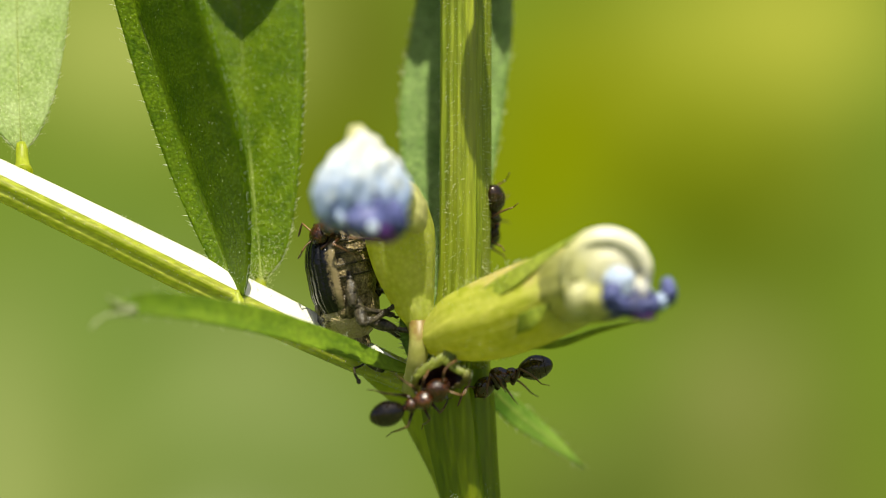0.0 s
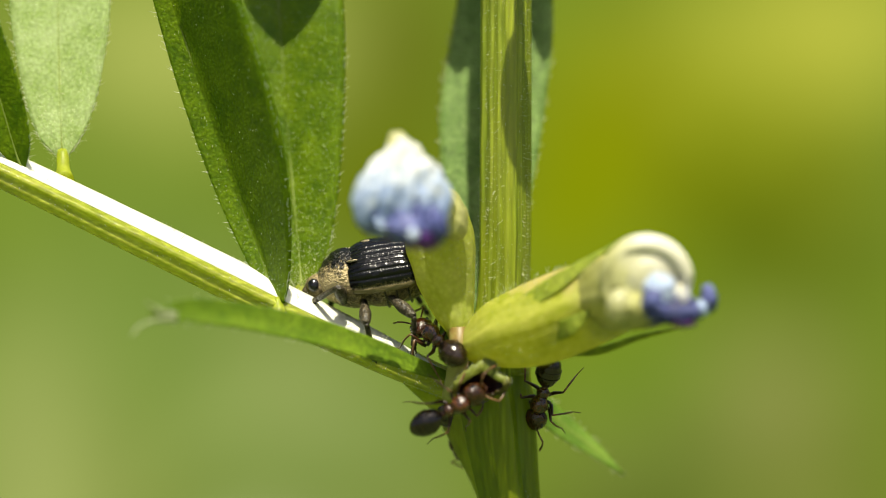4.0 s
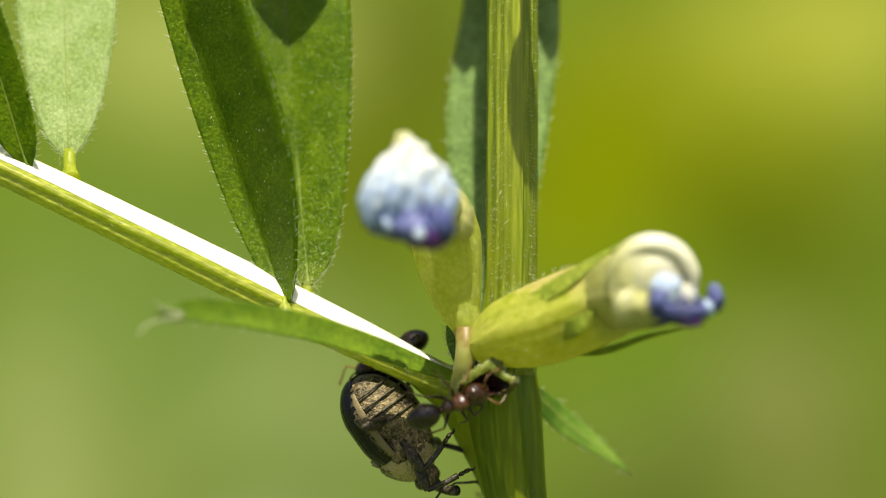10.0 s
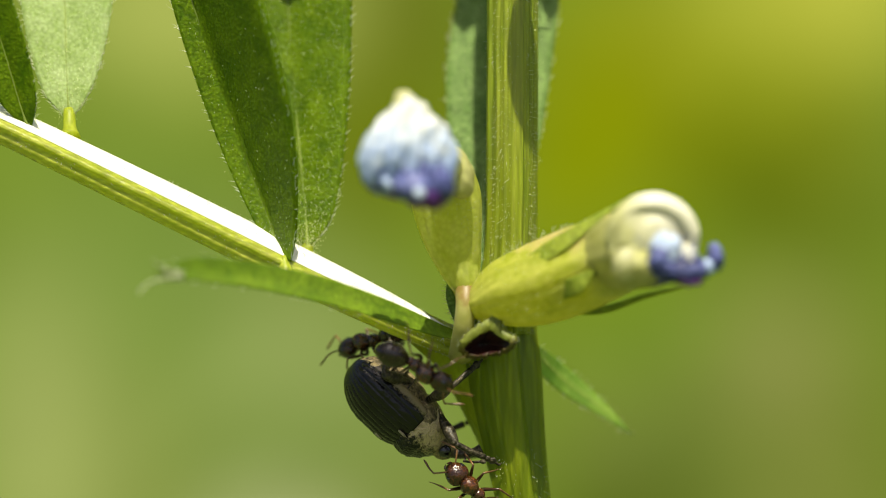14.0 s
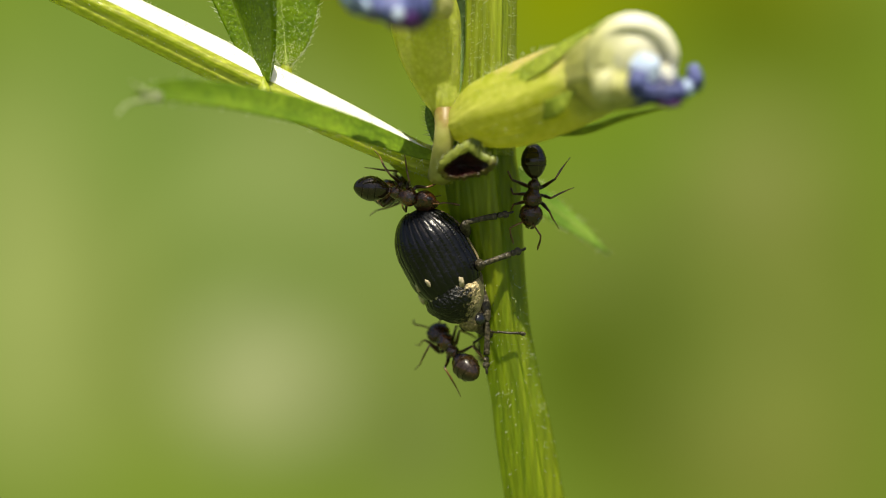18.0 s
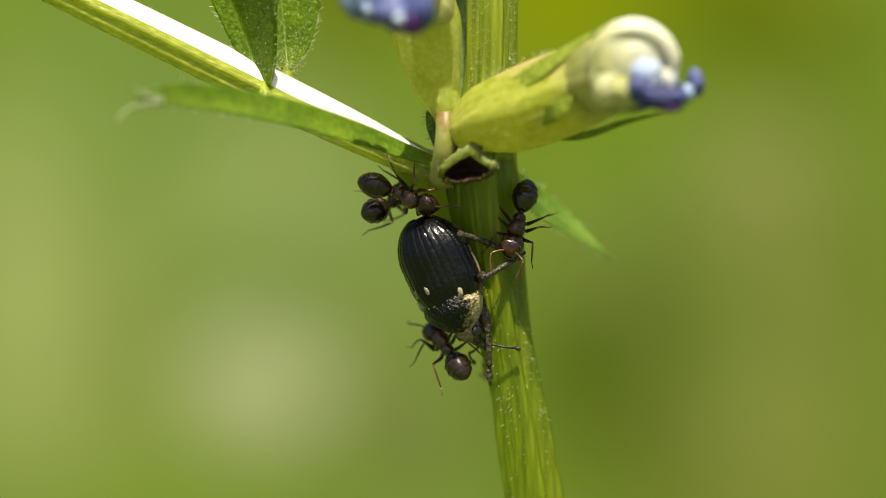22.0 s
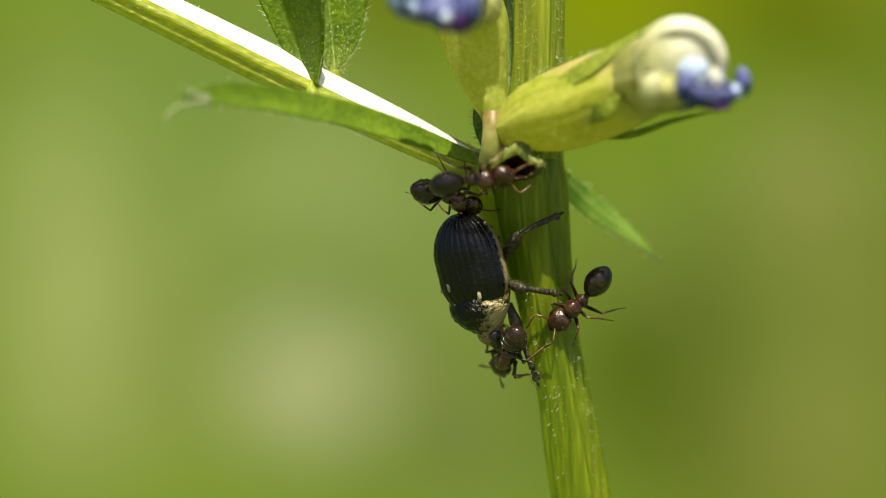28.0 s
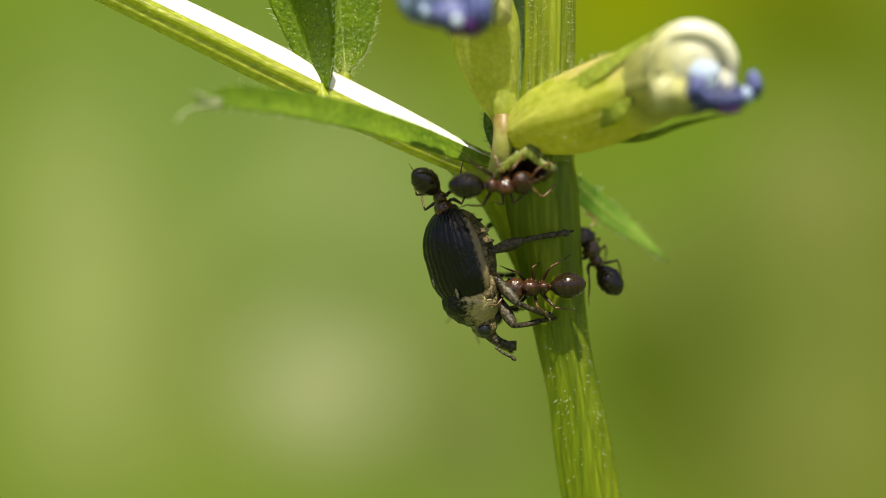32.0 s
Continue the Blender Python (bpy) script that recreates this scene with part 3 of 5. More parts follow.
def channelled(w):
    w = (w + math.pi) % (2 * math.pi) - math.pi
    if abs(w) < 0.90:
        return 0.68 / max(math.cos(w), 0.66)
    groove = 0.15 * max(0.0, math.cos((abs(w) - 1.30) / 0.24 * math.pi / 2)) if abs(abs(w) - 1.30) < 0.24 else 0.0
    return 1.03 + 0.05 * min((abs(w) - 0.90) / 0.9, 1) - groove + 0.02 * math.cos(19 * w)


rachis = grow("leaf_stalk", tube(RACHIS, RACHIS_R, n=96, steps=8, shape=channelled, up=(0.15, -0.62, 0.75)), M_RACHIS, label="pale green leaf stalk, flat and glossy above")
grow("swollen_base", tube([(-0.98, -0.2, -4.37), (0.48, 0.45, -5.26), (1.57, 0.6, -6.62), (2.29, 0.4, -8.41), (2.65, 0.2, -10.2)], [0.5, 0.92, 1.16, 1.03, 0.86], 60, 8, lambda w: 1 + 0.02 * math.cos(19 * w)), M_NODE, rachis, "swollen base where the leaf stalk runs into the stem")
TOP = Vector((0.15, -0.62, 0.75)).normalized()
ALONG = (Vector(RACHIS[-1]) - Vector(RACHIS[0])).normalized()
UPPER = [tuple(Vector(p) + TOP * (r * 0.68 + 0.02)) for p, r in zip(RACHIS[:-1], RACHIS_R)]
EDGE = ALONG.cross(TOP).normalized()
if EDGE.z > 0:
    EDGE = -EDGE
# strip along the stalk's top that carries the painted highlight
grow("upper_face", blade(UPPER, [r * k for r, k in zip(RACHIS_R, (0.76, 0.76, 0.76, 0.76, 0.76, 0.80, 0.80, 0.25))], [r * k for r, k in zip(RACHIS_R, (0.42, 0.42, 0.42, 0.42, 0.42, 0.42, 0.2, 0.02))], -EDGE, EDGE, 0.09, 8, 5, 0.0), M_RACHISTOP, rachis, "whitish glossy upper face with the sun's highlight in its colour")
tagged(grow("hairs", hairs(skin_spots(RACHIS, RACHIS_R, 1500, 9) + edge_spots(RACHIS, RACHIS_R, (0.0, -0.25, -1), 700, 12), 0.14, 0.012, seed=8), M_HAIR, rachis), kind="stuff")


def leaflet(name, mid, wl, wr, left, right, m, label, curl=0.05, hair=60, seed=1, stalk=None, vein=True, face=0):
    ob = grow(name, blade(mid, wl, wr, left, right, 0.16, 9, 7, curl), m, label=label)
    if vein:
        nrm = (Vector(mid[-1]) - Vector(mid[0])).cross(Vector(right) - Vector(left)).normalized()
        if nrm.y > 0:
            nrm = -nrm
        line = [Vector(p) + nrm * 0.03 for p in mid]
        grow("midrib", tube([tuple(p) for p in line], [0.09] + [0.06] * (len(mid) - 2) + [0.03], 8, 6), M_VEIN, ob)
    spots = edge_spots(mid, wl, left, hair, seed) + edge_spots(mid, wr, right, hair, seed + 1)
    tagged(grow("hairs", hairs(spots, 0.24, 0.010, seed=seed), M_HAIR, ob), kind="stuff")
    if face:
        rng = random.Random(seed + 5)
        path = smooth_path([(*p, a, b) for p, a, b in zip(mid, wl, wr)], 8)
        out = []
        for _ in range(face):
            p = path[rng.randrange(len(path) - 1)]
            k = rng.uniform(-0.95, 0.95)
            way, w = (Vector(left).normalized(), p[3]) if k < 0 else (Vector(right).normalized(), p[4])
            out.append((Vector(p[:3]) + way * (w * abs(k)) + Vector((rng.uniform(-0.3, 0.3), -0.09, rng.uniform(-0.3, 0.3))), (0, -0.6, 0.7)))
        # pale points over the blade in place of its sun glints
        tagged(grow("face_glint_hairs", hairs(out, 0.055, 0.010, seed=seed), M_PAPILLA_GLINT, ob), kind="stuff")
    if stalk:
        grow("leaf_stalklet", tube(stalk, [0.36, 0.23, 0.21], 16, 5), M_NODE, ob)
    return ob


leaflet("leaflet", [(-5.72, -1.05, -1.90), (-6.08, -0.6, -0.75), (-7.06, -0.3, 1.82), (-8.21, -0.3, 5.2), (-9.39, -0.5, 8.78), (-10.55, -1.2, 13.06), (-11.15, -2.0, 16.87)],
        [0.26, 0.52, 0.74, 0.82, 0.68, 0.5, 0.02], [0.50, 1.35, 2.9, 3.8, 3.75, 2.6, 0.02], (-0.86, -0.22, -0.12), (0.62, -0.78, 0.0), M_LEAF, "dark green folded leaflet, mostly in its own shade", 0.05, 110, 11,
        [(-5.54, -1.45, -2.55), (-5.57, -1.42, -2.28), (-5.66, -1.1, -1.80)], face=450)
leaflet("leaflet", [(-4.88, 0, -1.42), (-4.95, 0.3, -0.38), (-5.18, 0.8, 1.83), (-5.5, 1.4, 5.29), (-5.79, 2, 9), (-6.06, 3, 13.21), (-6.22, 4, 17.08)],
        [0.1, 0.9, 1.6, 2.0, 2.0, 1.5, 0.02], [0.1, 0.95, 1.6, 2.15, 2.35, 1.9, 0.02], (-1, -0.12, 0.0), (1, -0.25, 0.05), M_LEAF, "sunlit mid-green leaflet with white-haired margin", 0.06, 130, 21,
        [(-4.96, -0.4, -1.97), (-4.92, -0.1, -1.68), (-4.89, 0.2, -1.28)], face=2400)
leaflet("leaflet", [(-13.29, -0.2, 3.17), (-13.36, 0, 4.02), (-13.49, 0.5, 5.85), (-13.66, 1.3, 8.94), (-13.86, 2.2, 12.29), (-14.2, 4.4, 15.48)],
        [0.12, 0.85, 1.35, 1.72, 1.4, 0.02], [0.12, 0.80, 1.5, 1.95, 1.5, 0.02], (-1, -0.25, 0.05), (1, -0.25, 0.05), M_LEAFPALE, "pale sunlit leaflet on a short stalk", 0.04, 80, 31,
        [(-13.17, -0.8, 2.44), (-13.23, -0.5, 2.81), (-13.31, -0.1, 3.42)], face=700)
leaflet("leaflet", [(-14.53, -1.4, 2.74), (-14.84, -1.6, 3.76), (-15.38, -1.9, 5.71), (-16.19, -2.3, 8.22), (-17.05, -3, 11.27), (-17.58, -3.8, 13.87)],
        [0.1, 0.7, 1.0, 1.1, 0.8, 0.02], [0.1, 0.72, 0.95, 1.0, 0.8, 0.02], (-0.9, -0.2, -0.1), (0.9, -0.5, 0), M_LEAF, "dark green leaflet on the leaf stalk", 0.05, 60, 41,
        [(-14.75, -1.1, 2.2), (-14.66, -1.2, 2.43), (-14.55, -1.4, 2.86)])
leaflet("upright_leaf", [(1.94, 0.9, -4.02), (1.82, 1.3, -2.01), (1.72, 2.2, 1.25), (1.86, 3.2, 4.98), (2.21, 4.2, 8.78), (2.45, 5.6, 13.55), (2.59, 7, 18.44)],
        [0.3, 0.75, 1.45, 1.85, 1.6, 1.1, 0.02], [0.3, 0.9, 1.5, 2.0, 2.0, 1.3, 0.02], (-1, -0.18, 0), (1, -0.18, 0), M_LEAFBACK, "blue-green leaf standing behind the stem, shaded by it and by added leaflets", 0.05, 120, 51, face=500)
leaflet("stipule", [(2.84, 0.6, -5.01), (3.48, 1.8, -5.52), (4.43, 2.5, -6.38), (5.68, 2.8, -7.34), (6.75, 2.9, -8.25)],
        [0.35, 0.46, 0.48, 0.28, 0.02], [0.35, 0.42, 0.44, 0.25, 0.02], (-0.55, -0.5, -0.7), (0.55, 0.5, 0.7), M_STIPULE_PALE, "small pointed stipule beside the stem", 0.06, 26, 61, face=120)
leaflet("stipule", [(1.01, -0.6, -4.75), (0.68, -0.7, -3.95), (0.36, -0.8, -3.15), (0.12, -0.8, -2.36)],
        [0.2, 0.42, 0.36, 0.02], [0.2, 0.3, 0.26, 0.02], (-1, -0.4, 0), (1, -0.4, 0), M_LEAFBACK, "small toothed stipule below the bud", 0.06, 40, 71, vein=False)
# long stipule that reaches toward the viewer, folded along its length
front = leaflet("long_stipule", [(0.47, -1.4, -4.52), (-0.47, -1.8, -4.2), (-2.22, -2.7, -3.52), (-4.31, -3.8, -2.87), (-6.71, -5.2, -2.37), (-8.49, -6.4, -2.15), (-9.5, -7.2, -2.21)],
                [0.15, 0.26, 0.40, 0.52, 0.56, 0.50, 0.1], [0.15, 0.36, 0.5, 0.5, 0.42, 0.34, 0.1], (0.1, 0.30, 0.9), (0.15, -0.60, -0.75), M_STIPULE, "long narrow stipule with a withered pale tip", 0.1, 40, 81, vein=False)
for path in ([(-8.7, -6.6, -2.2), (-9.29, -7.2, -2.02), (-9.58, -7.5, -1.72)], [(-8.7, -6.7, -2.3), (-9.5, -7.4, -2.40), (-9.86, -7.7, -2.62), (-10.03, -7.9, -2.86)]):
    grow("withered_tip", tube(path, [0.13] + [0.06] * (len(path) - 2) + [0.02], 10, 4), M_TIPWHITE, front, "withered whitish tip")


# unseen drooping leaflets, added above the view to shade the parts below them
for tip, base, w, side in (((2.98, -5, 10.6), (3.10, -6, 18.06), 0.66, (1, -0.2, 0)), ((0.76, 0.3, 12.4), (0.56, 0.8, 21.79), 1.5, (1, -0.2, 0)), ((-5.47, -2, 14.32), (-5.29, -1.6, 22.45), 1.9, (1, -0.1, 0)), ((1.53, -5.70, 12.07), (1.57, -3.60, 21.99), 0.20, (1, -0.1, 0)), ((4.0, 0.3, 12.9), (4.1, 0.9, 21.6), 0.8, (1, -0.2, 0))):
    a, b = Vector(base), Vector(tip)
    mid = [tuple(a.lerp(b, k)) for k in (0, 0.15, 0.4, 0.7, 0.9, 1.0)]
    ws = [0.1, w * 0.7, w, w * 0.85, w * 0.45, 0.02]
    leaflet("shade_leaflet", mid, ws, ws, tuple(-Vector(side)), side, M_LEAF, "unseen green leaflet added above the buds to cast shade", 0.05, 30, 91, [(2.4, 0.9, 26.66), tuple((a + Vector((2.4, 0.9, 26.66))) / 2 + Vector((0, 0, 1.2))), base])

# ---- buds ----
def bud(name, label):
    ob = new(name)
    ob.parent = plant
    tagged(ob, label)
    return ob


def calyx_tooth(points, width, parent, m=None, spread=(0, -0.4, 1)):
    w = [width * k for k in (0.85, 0.95, 0.68, 0.36, 0.02)][:len(points)]
    w[-1] = 0.02
    s = Vector(spread).normalized()
    return grow("calyx_tooth", blade(points, w, w, -s, s, 0.1, 5, 3, 0.1), m or M_TOOTH, parent)


tint(M_PEDICEL, (0.25, 0, 1), (Vector((0.71, -1.5, -3.57)) - BASE).dot(Vector((0.243, 0, 0.970))) * MM, (Vector((0.87, -1.5, -3.03)) - BASE).dot(Vector((0.243, 0, 0.970))) * MM, (0.20, 0.08, 0.02), 5200, 1.0, 0.7)
bud_one = grow("flower_bud", tube([(0.73, -1.75, -3.12), (0.69, -1.6, -2.68), (0.49, -1.3, -2.01), (0.20, -1.25, -0.83), (0.02, -1.3, 0.30), (-0.15, -1.7, 1.24)],
                                  [0.38, 0.54, 0.76, 1.06, 1.20, 1.08], 60, 6, lambda w: 1 + 0.035 * math.cos(5 * w) + 0.014 * math.cos(17 * w)), M_CALYX, label="nodding bud with white and blue furled petals")
grow("pedicel", tube([(0.51, -1.2, -5.2), (0.63, -1.95, -4.2), (0.69, -2.1, -3.41), (0.71, -1.75, -2.85)], [0.42, 0.36, 0.34, 0.40], 24, 5), M_PEDICEL, bud_one, "pale yellow pedicel, browned at the top")


def furl(centre, radii, turn, parent, m, name="petal", rough=0.16, freq=2.4, label=""):
    return grow(name, blob(centre, radii, turn, 26, rough, freq), m, parent, label)


def hood(centre, radii, turn, parent, m, label="", ridges=9, depth=0.06, peak=0.0, lumps=0.12):
    """A furled petal: a rounded hood, pleated lengthwise."""
    bm = blob(centre, radii, turn, 72, lumps, 3.2, warp=lambda p: Vector((p.x * (1 - peak * max(0, p.z)), p.y * (1 - peak * max(0, p.z)), p.z)) * (1 + depth * math.cos(ridges * math.atan2(p.y, p.x)) * (1 - p.z * p.z)))
    return grow("petal", bm, m, parent, label)


def whorl(centre, radii, turn, parent, m, label="", rings=8, depth=0.04):
    """A rolled petal: a rounded body with soft folds that run round its own z."""
    bm = blob(centre, radii, turn, 64, 0.05, 1.8, warp=lambda p: p * (1 + depth * math.cos(rings * math.acos(max(-1, min(1, p.z))) + 1.5 * math.atan2(p.y, p.x)) * (1 - p.z ** 4)))
    return grow("petal", bm, m, parent, label)


grow("petal_tube", tube([(-0.04, -1.8, 0.96), (0.08, -3.4, 1.41), (-0.26, -5.4, 1.57), (-0.78, -6.6, 1.7)], [0.75, 0.5, 0.48, 0.8], 24, 5), M_CREAM, bud_one, "cream petal tube")
hood((-1.34, -7, 1.91), (1.24, 1.15, 1.66), (0, 10, 0), bud_one, M_FURL_ONE, "white and pale blue hooded petal", 11, 0.10, 0.16)
hood((-0.73, -6.8, 1.69), (1.02, 1.1, 1.46), (0, -14, 0), bud_one, M_FURL_ONE, ridges=9, depth=0.11, peak=0.12)
hood((-1.98, -7.2, 1.65), (0.80, 0.9, 1.22), (0, 16, 0), bud_one, M_FURL_ONE, ridges=7, depth=0.12)
furl((-1.38, -6.9, 3.42), (0.36, 0.4, 0.44), (0, 0, 0), bud_one, M_CREAMWHITE)
furl((-0.66, -7.7, 0.42), (0.70, 0.6, 0.48), (0, 8, 0), bud_one, M_PURPLE, label="purple petal rim", rough=0.25)
furl((-1.03, -8.1, 0.66), (0.6, 0.45, 0.5), (0, 8, 0), bud_one, M_BLUE, label="dark blue inner petal", rough=0.3)
furl((-0.17, -7.8, 0.76), (0.4, 0.5, 0.6), (0, -15, 0), bud_one, M_BLUE, rough=0.3)
for x, z, r, m in ((-1.52, 0.62, 0.22, M_BLUE), (-1.22, 1.02, 0.16, M_BLUE), (-0.72, 1.12, 0.22, M_BLUE), (-0.30, 1.05, 0.18, M_BLUE), (-0.42, 0.62, 0.22, M_BLUE), (-1.0, 0.30, 0.20, M_PURPLE), (-1.9, 0.75, 0.18, M_PALEBLUE), (0.02, 0.75, 0.20, M_BLUE)):
    furl((x, -8.12 + 0.25 * (x + 0.8) ** 2, z), (r * 0.8, r, r * 1.5), (0, 30 * (x + 0.8), 0), bud_one, m, rough=0.4, freq=4)
furl((-0.84, -8.6, 0.46), (0.18, 0.12, 0.2), (0, 0, 0), bud_one, M_PALEBLUE)
furl((0.35, -2.9, 1.22), (0.6, 0.55, 0.95), (0, -22, 0), bud_one, M_CREAM, label="cream side petal")

M_CALYX_TWO = material("calyx_yellow", (0.31, 0.37, 0.02), (0.64, 0.64, 0.13), 3200, 600, 0.4, 0.8, 0.5, (0.65, 0.65, 0.08), relief=0.00004)
RISE = Vector((-0.25, -0.25, 0.93)).normalized()
tint(M_CALYX_TWO, (0.95, -0.25, 0.2), (Vector((4.22, -2.4, -2.13)) - BASE).dot(Vector((0.95, -0.25, 0.2)).normalized()) * MM, (Vector((6.5, -3.2, -1.43)) - BASE).dot(Vector((0.95, -0.25, 0.2)).normalized()) * MM, (0.58, 0.57, 0.26), 1200, 0.6, 0.6)
tint(M_CALYX_TWO, RISE, (Vector((2.82, -3.4, -1.66)) - BASE).dot(RISE) * MM, (Vector((3.03, -2.8, -0.99)) - BASE).dot(RISE) * MM, (0.62, 0.45, 0.23), 3200, 0.9, 0.65)
bud_two = grow("flower_bud", tube([(1.14, -1.3, -3.43), (1.41, -1.9, -3.29), (2.07, -2.2, -3.01), (3.23, -2.6, -2.67), (4.57, -3.1, -2.15), (5.88, -3.7, -1.58), (6.57, -4.1, -1.31)],
                                  [0.42, 0.78, 1.16, 1.40, 1.46, 1.36, 1.18], 80, 7, lambda w: 1 + 0.035 * math.cos(5 * w + 0.6) + 0.014 * math.cos(10 * w + 2) + 0.010 * math.cos(23 * w)), M_CALYX_TWO, label="yellow-green bud with white and violet furled petals")
calyx_tooth([(2.9, -3.6, -1.90), (3.89, -4.1, -1.25), (4.65, -4.28, -0.72), (5.31, -4.42, -0.25), (6.01, -4.5, 0.24)], 0.36, bud_two, M_TOOTH, (-0.25, 0.55, 0.75))
calyx_tooth([(3.55, -3.3, -2.95), (4.30, -4.68, -2.68), (4.73, -4.92, -2.4), (5.08, -5.10, -2.06)], 0.34, bud_two, M_TOOTH, (-0.25, 0.1, 0.95))
calyx_tooth([(3.2, -2.7, -3.45), (5.27, -3.4, -3.51), (6.78, -3.9, -3.02), (8.19, -4.3, -2.68)], 0.20, bud_two, M_TOOTH, (0.1, -0.6, 0.7))
tint(M_FURL_TWO, (-1, 0, -0.25), (Vector((7.2, -6.2, -0.92)) - BASE).dot(Vector((-1, 0, -0.25)).normalized()) * MM, (Vector((5.9, -6.2, -0.92)) - BASE).dot(Vector((-1, 0, -0.25)).normalized()) * MM, (0.46, 0.46, 0.17), 1500, 0.8, 0.9)
whorl((6.88, -5.95, -1.18), (1.52, 1.50, 0.78), (98, 0, 16), bud_two, M_FURL_TWO, "white hooded petal with violet rim", 8, 0.055)
grow("petal_tube", tube([(5.2, -3.6, -1.75), (5.9, -4.4, -1.5), (6.45, -5.2, -1.32), (6.8, -5.9, -1.2)], [0.95, 1.26, 1.42, 1.46], 48, 5, lambda w: 1 + 0.04 * math.cos(6 * w) + 0.02 * math.cos(13 * w)), M_CREAM, bud_two, "cream petal tube")
BOW = [radians(a) for a in (212, 180, 148, 116, 84, 52, 20, -8)]
grow("petal", tube([(6.86 + 1.30 * math.cos(a), -6.22 - 0.15 * math.sin(a), -1.20 + 1.30 * math.sin(a)) for a in BOW], [0.16, 0.24, 0.33, 0.38, 0.40, 0.38, 0.34, 0.24], 36, 6, lambda w: 1 + 0.10 * math.cos(3 * w + 0.5) + 0.06 * math.cos(7 * w)), M_FURL_TWO, bud_two, "white arched petal edge")
furl((5.96, -6.65, -1.86), (0.48, 0.42, 0.58), (0, 14, 0), bud_two, M_CREAMWHITE, label="white folded petal edge")
furl((6.45, -6.45, -1.95), (0.70, 0.62, 0.56), (0, 30, 0), bud_two, M_CREAM)
furl((7.24, -7.10, -1.36), (0.50, 0.30, 0.52), (0, 30, 0), bud_two, M_PALEBLUE, label="pale blue inner petal", rough=0.45, freq=3.5)
furl((7.02, -7.25, -1.66), (0.32, 0.26, 0.42), (0, 25, 0), bud_two, M_BLUE, label="violet-blue inner petal", rough=0.45, freq=3.5)
furl((7.60, -7.0, -2.10), (0.84, 0.52, 0.38), (0, 8, 0), bud_two, M_BLUE, rough=0.5, freq=3.5)
furl((8.16, -6.9, -2.06), (0.46, 0.5, 0.36), (0, -15, 0), bud_two, M_BLUE, rough=0.5, freq=3.5)
furl((7.92, -6.9, -2.36), (0.52, 0.5, 0.20), (0, 10, 0), bud_two, M_PURPLE, rough=0.5, freq=3.5)
furl((8.00, -6.9, -1.66), (0.34, 0.36, 0.44), (0, -20, 0), bud_two, M_FURL_TWO, rough=0.4, freq=3.5)
furl((8.93, -6.6, -1.64), (0.26, 0.35, 0.42), (0, -10, 0), bud_two, M_BLUE, label="violet petal tip", rough=0.4, freq=3.5)
furl((8.62, -6.6, -1.98), (0.34, 0.36, 0.28), (0, -25, 0), bud_two, M_PALEBLUE, rough=0.4, freq=3.5)
for b, pts, rr, k in ((bud_one, [(0.55, -1.3, -1.95), (0.32, -1.25, -0.77), (0.04, -1.6, 0.41)], [0.66, 0.92, 1.05], 3), (bud_two, [(1.39, -1.9, -3.2), (3.23, -2.6, -2.55), (5.89, -3.7, -1.56)], [0.85, 1.5, 1.42], 5)):
    tagged(grow("hairs", hairs(skin_spots(pts, rr, 420, 15 + k), 0.17, 0.009, seed=k), M_HAIR, b), kind="stuff")

# ---- the torn calyx with its dark hollow, on which the ants feed ----
RIM = [(1.93, -2.7, -3.58), (2.04, -2.9, -4.19), (2.5, -3.1, -4.59), (2.12, -2.7, -5.02), (1.5, -2.5, -5.18), (0.95, -2.6, -5.24), (0.47, -2.7, -5.0), (0.54, -2.9, -4.54), (1.15, -2.9, -4.02)]
MOUTH = [(1.55, -2.95, -4.18), (1.90, -3, -4.44), (2.27, -3.05, -4.68), (1.96, -2.85, -4.93), (1.46, -2.7, -5.08), (0.99, -2.75, -5.11), (0.62, -2.82, -4.92), (0.74, -2.95, -4.68), (1.13, -3, -4.38)]
tint(M_CUP, (0.1, 0, -1), (Vector((1.3, -2.7, -4.45)) - BASE).dot(Vector((0.1, 0, -1)).normalized()) * MM, (Vector((1.3, -2.7, -4.95)) - BASE).dot(Vector((0.1, 0, -1)).normalized()) * MM, (0.06, 0.025, 0.010), 3500, 0.8, 0.92)


def ragged(points, n, jag, seed):
    """A closed torn edge through the given corners."""
    closed = smooth_path(list(points) + [points[0]], n)[:-1]
    return [Vector(p) + Vector((noise.noise((k * 0.9, seed, 0)), noise.noise((k * 0.9, seed, 5)), noise.noise((k * 0.9, seed, 9)))) * jag for k, p in enumerate(closed)]


def loft(rings, mouth=True, floor=True):
    bm = bmesh.new()
    rows = [[bm.verts.new(p) for p in ring] for ring in rings]
    for a, b in zip(rows, rows[1:]):
        for k in range(len(a)):
            j = (k + 1) % len(a)
            bm.faces.new((a[k], a[j], b[j], b[k]))
    if mouth:
        bm.faces.new(rows[0])
    if floor:
        bm.faces.new(rows[-1])
    return bm


def shrunk(ring, to, k):
    return [p.lerp(Vector(to), k) for p in ring]


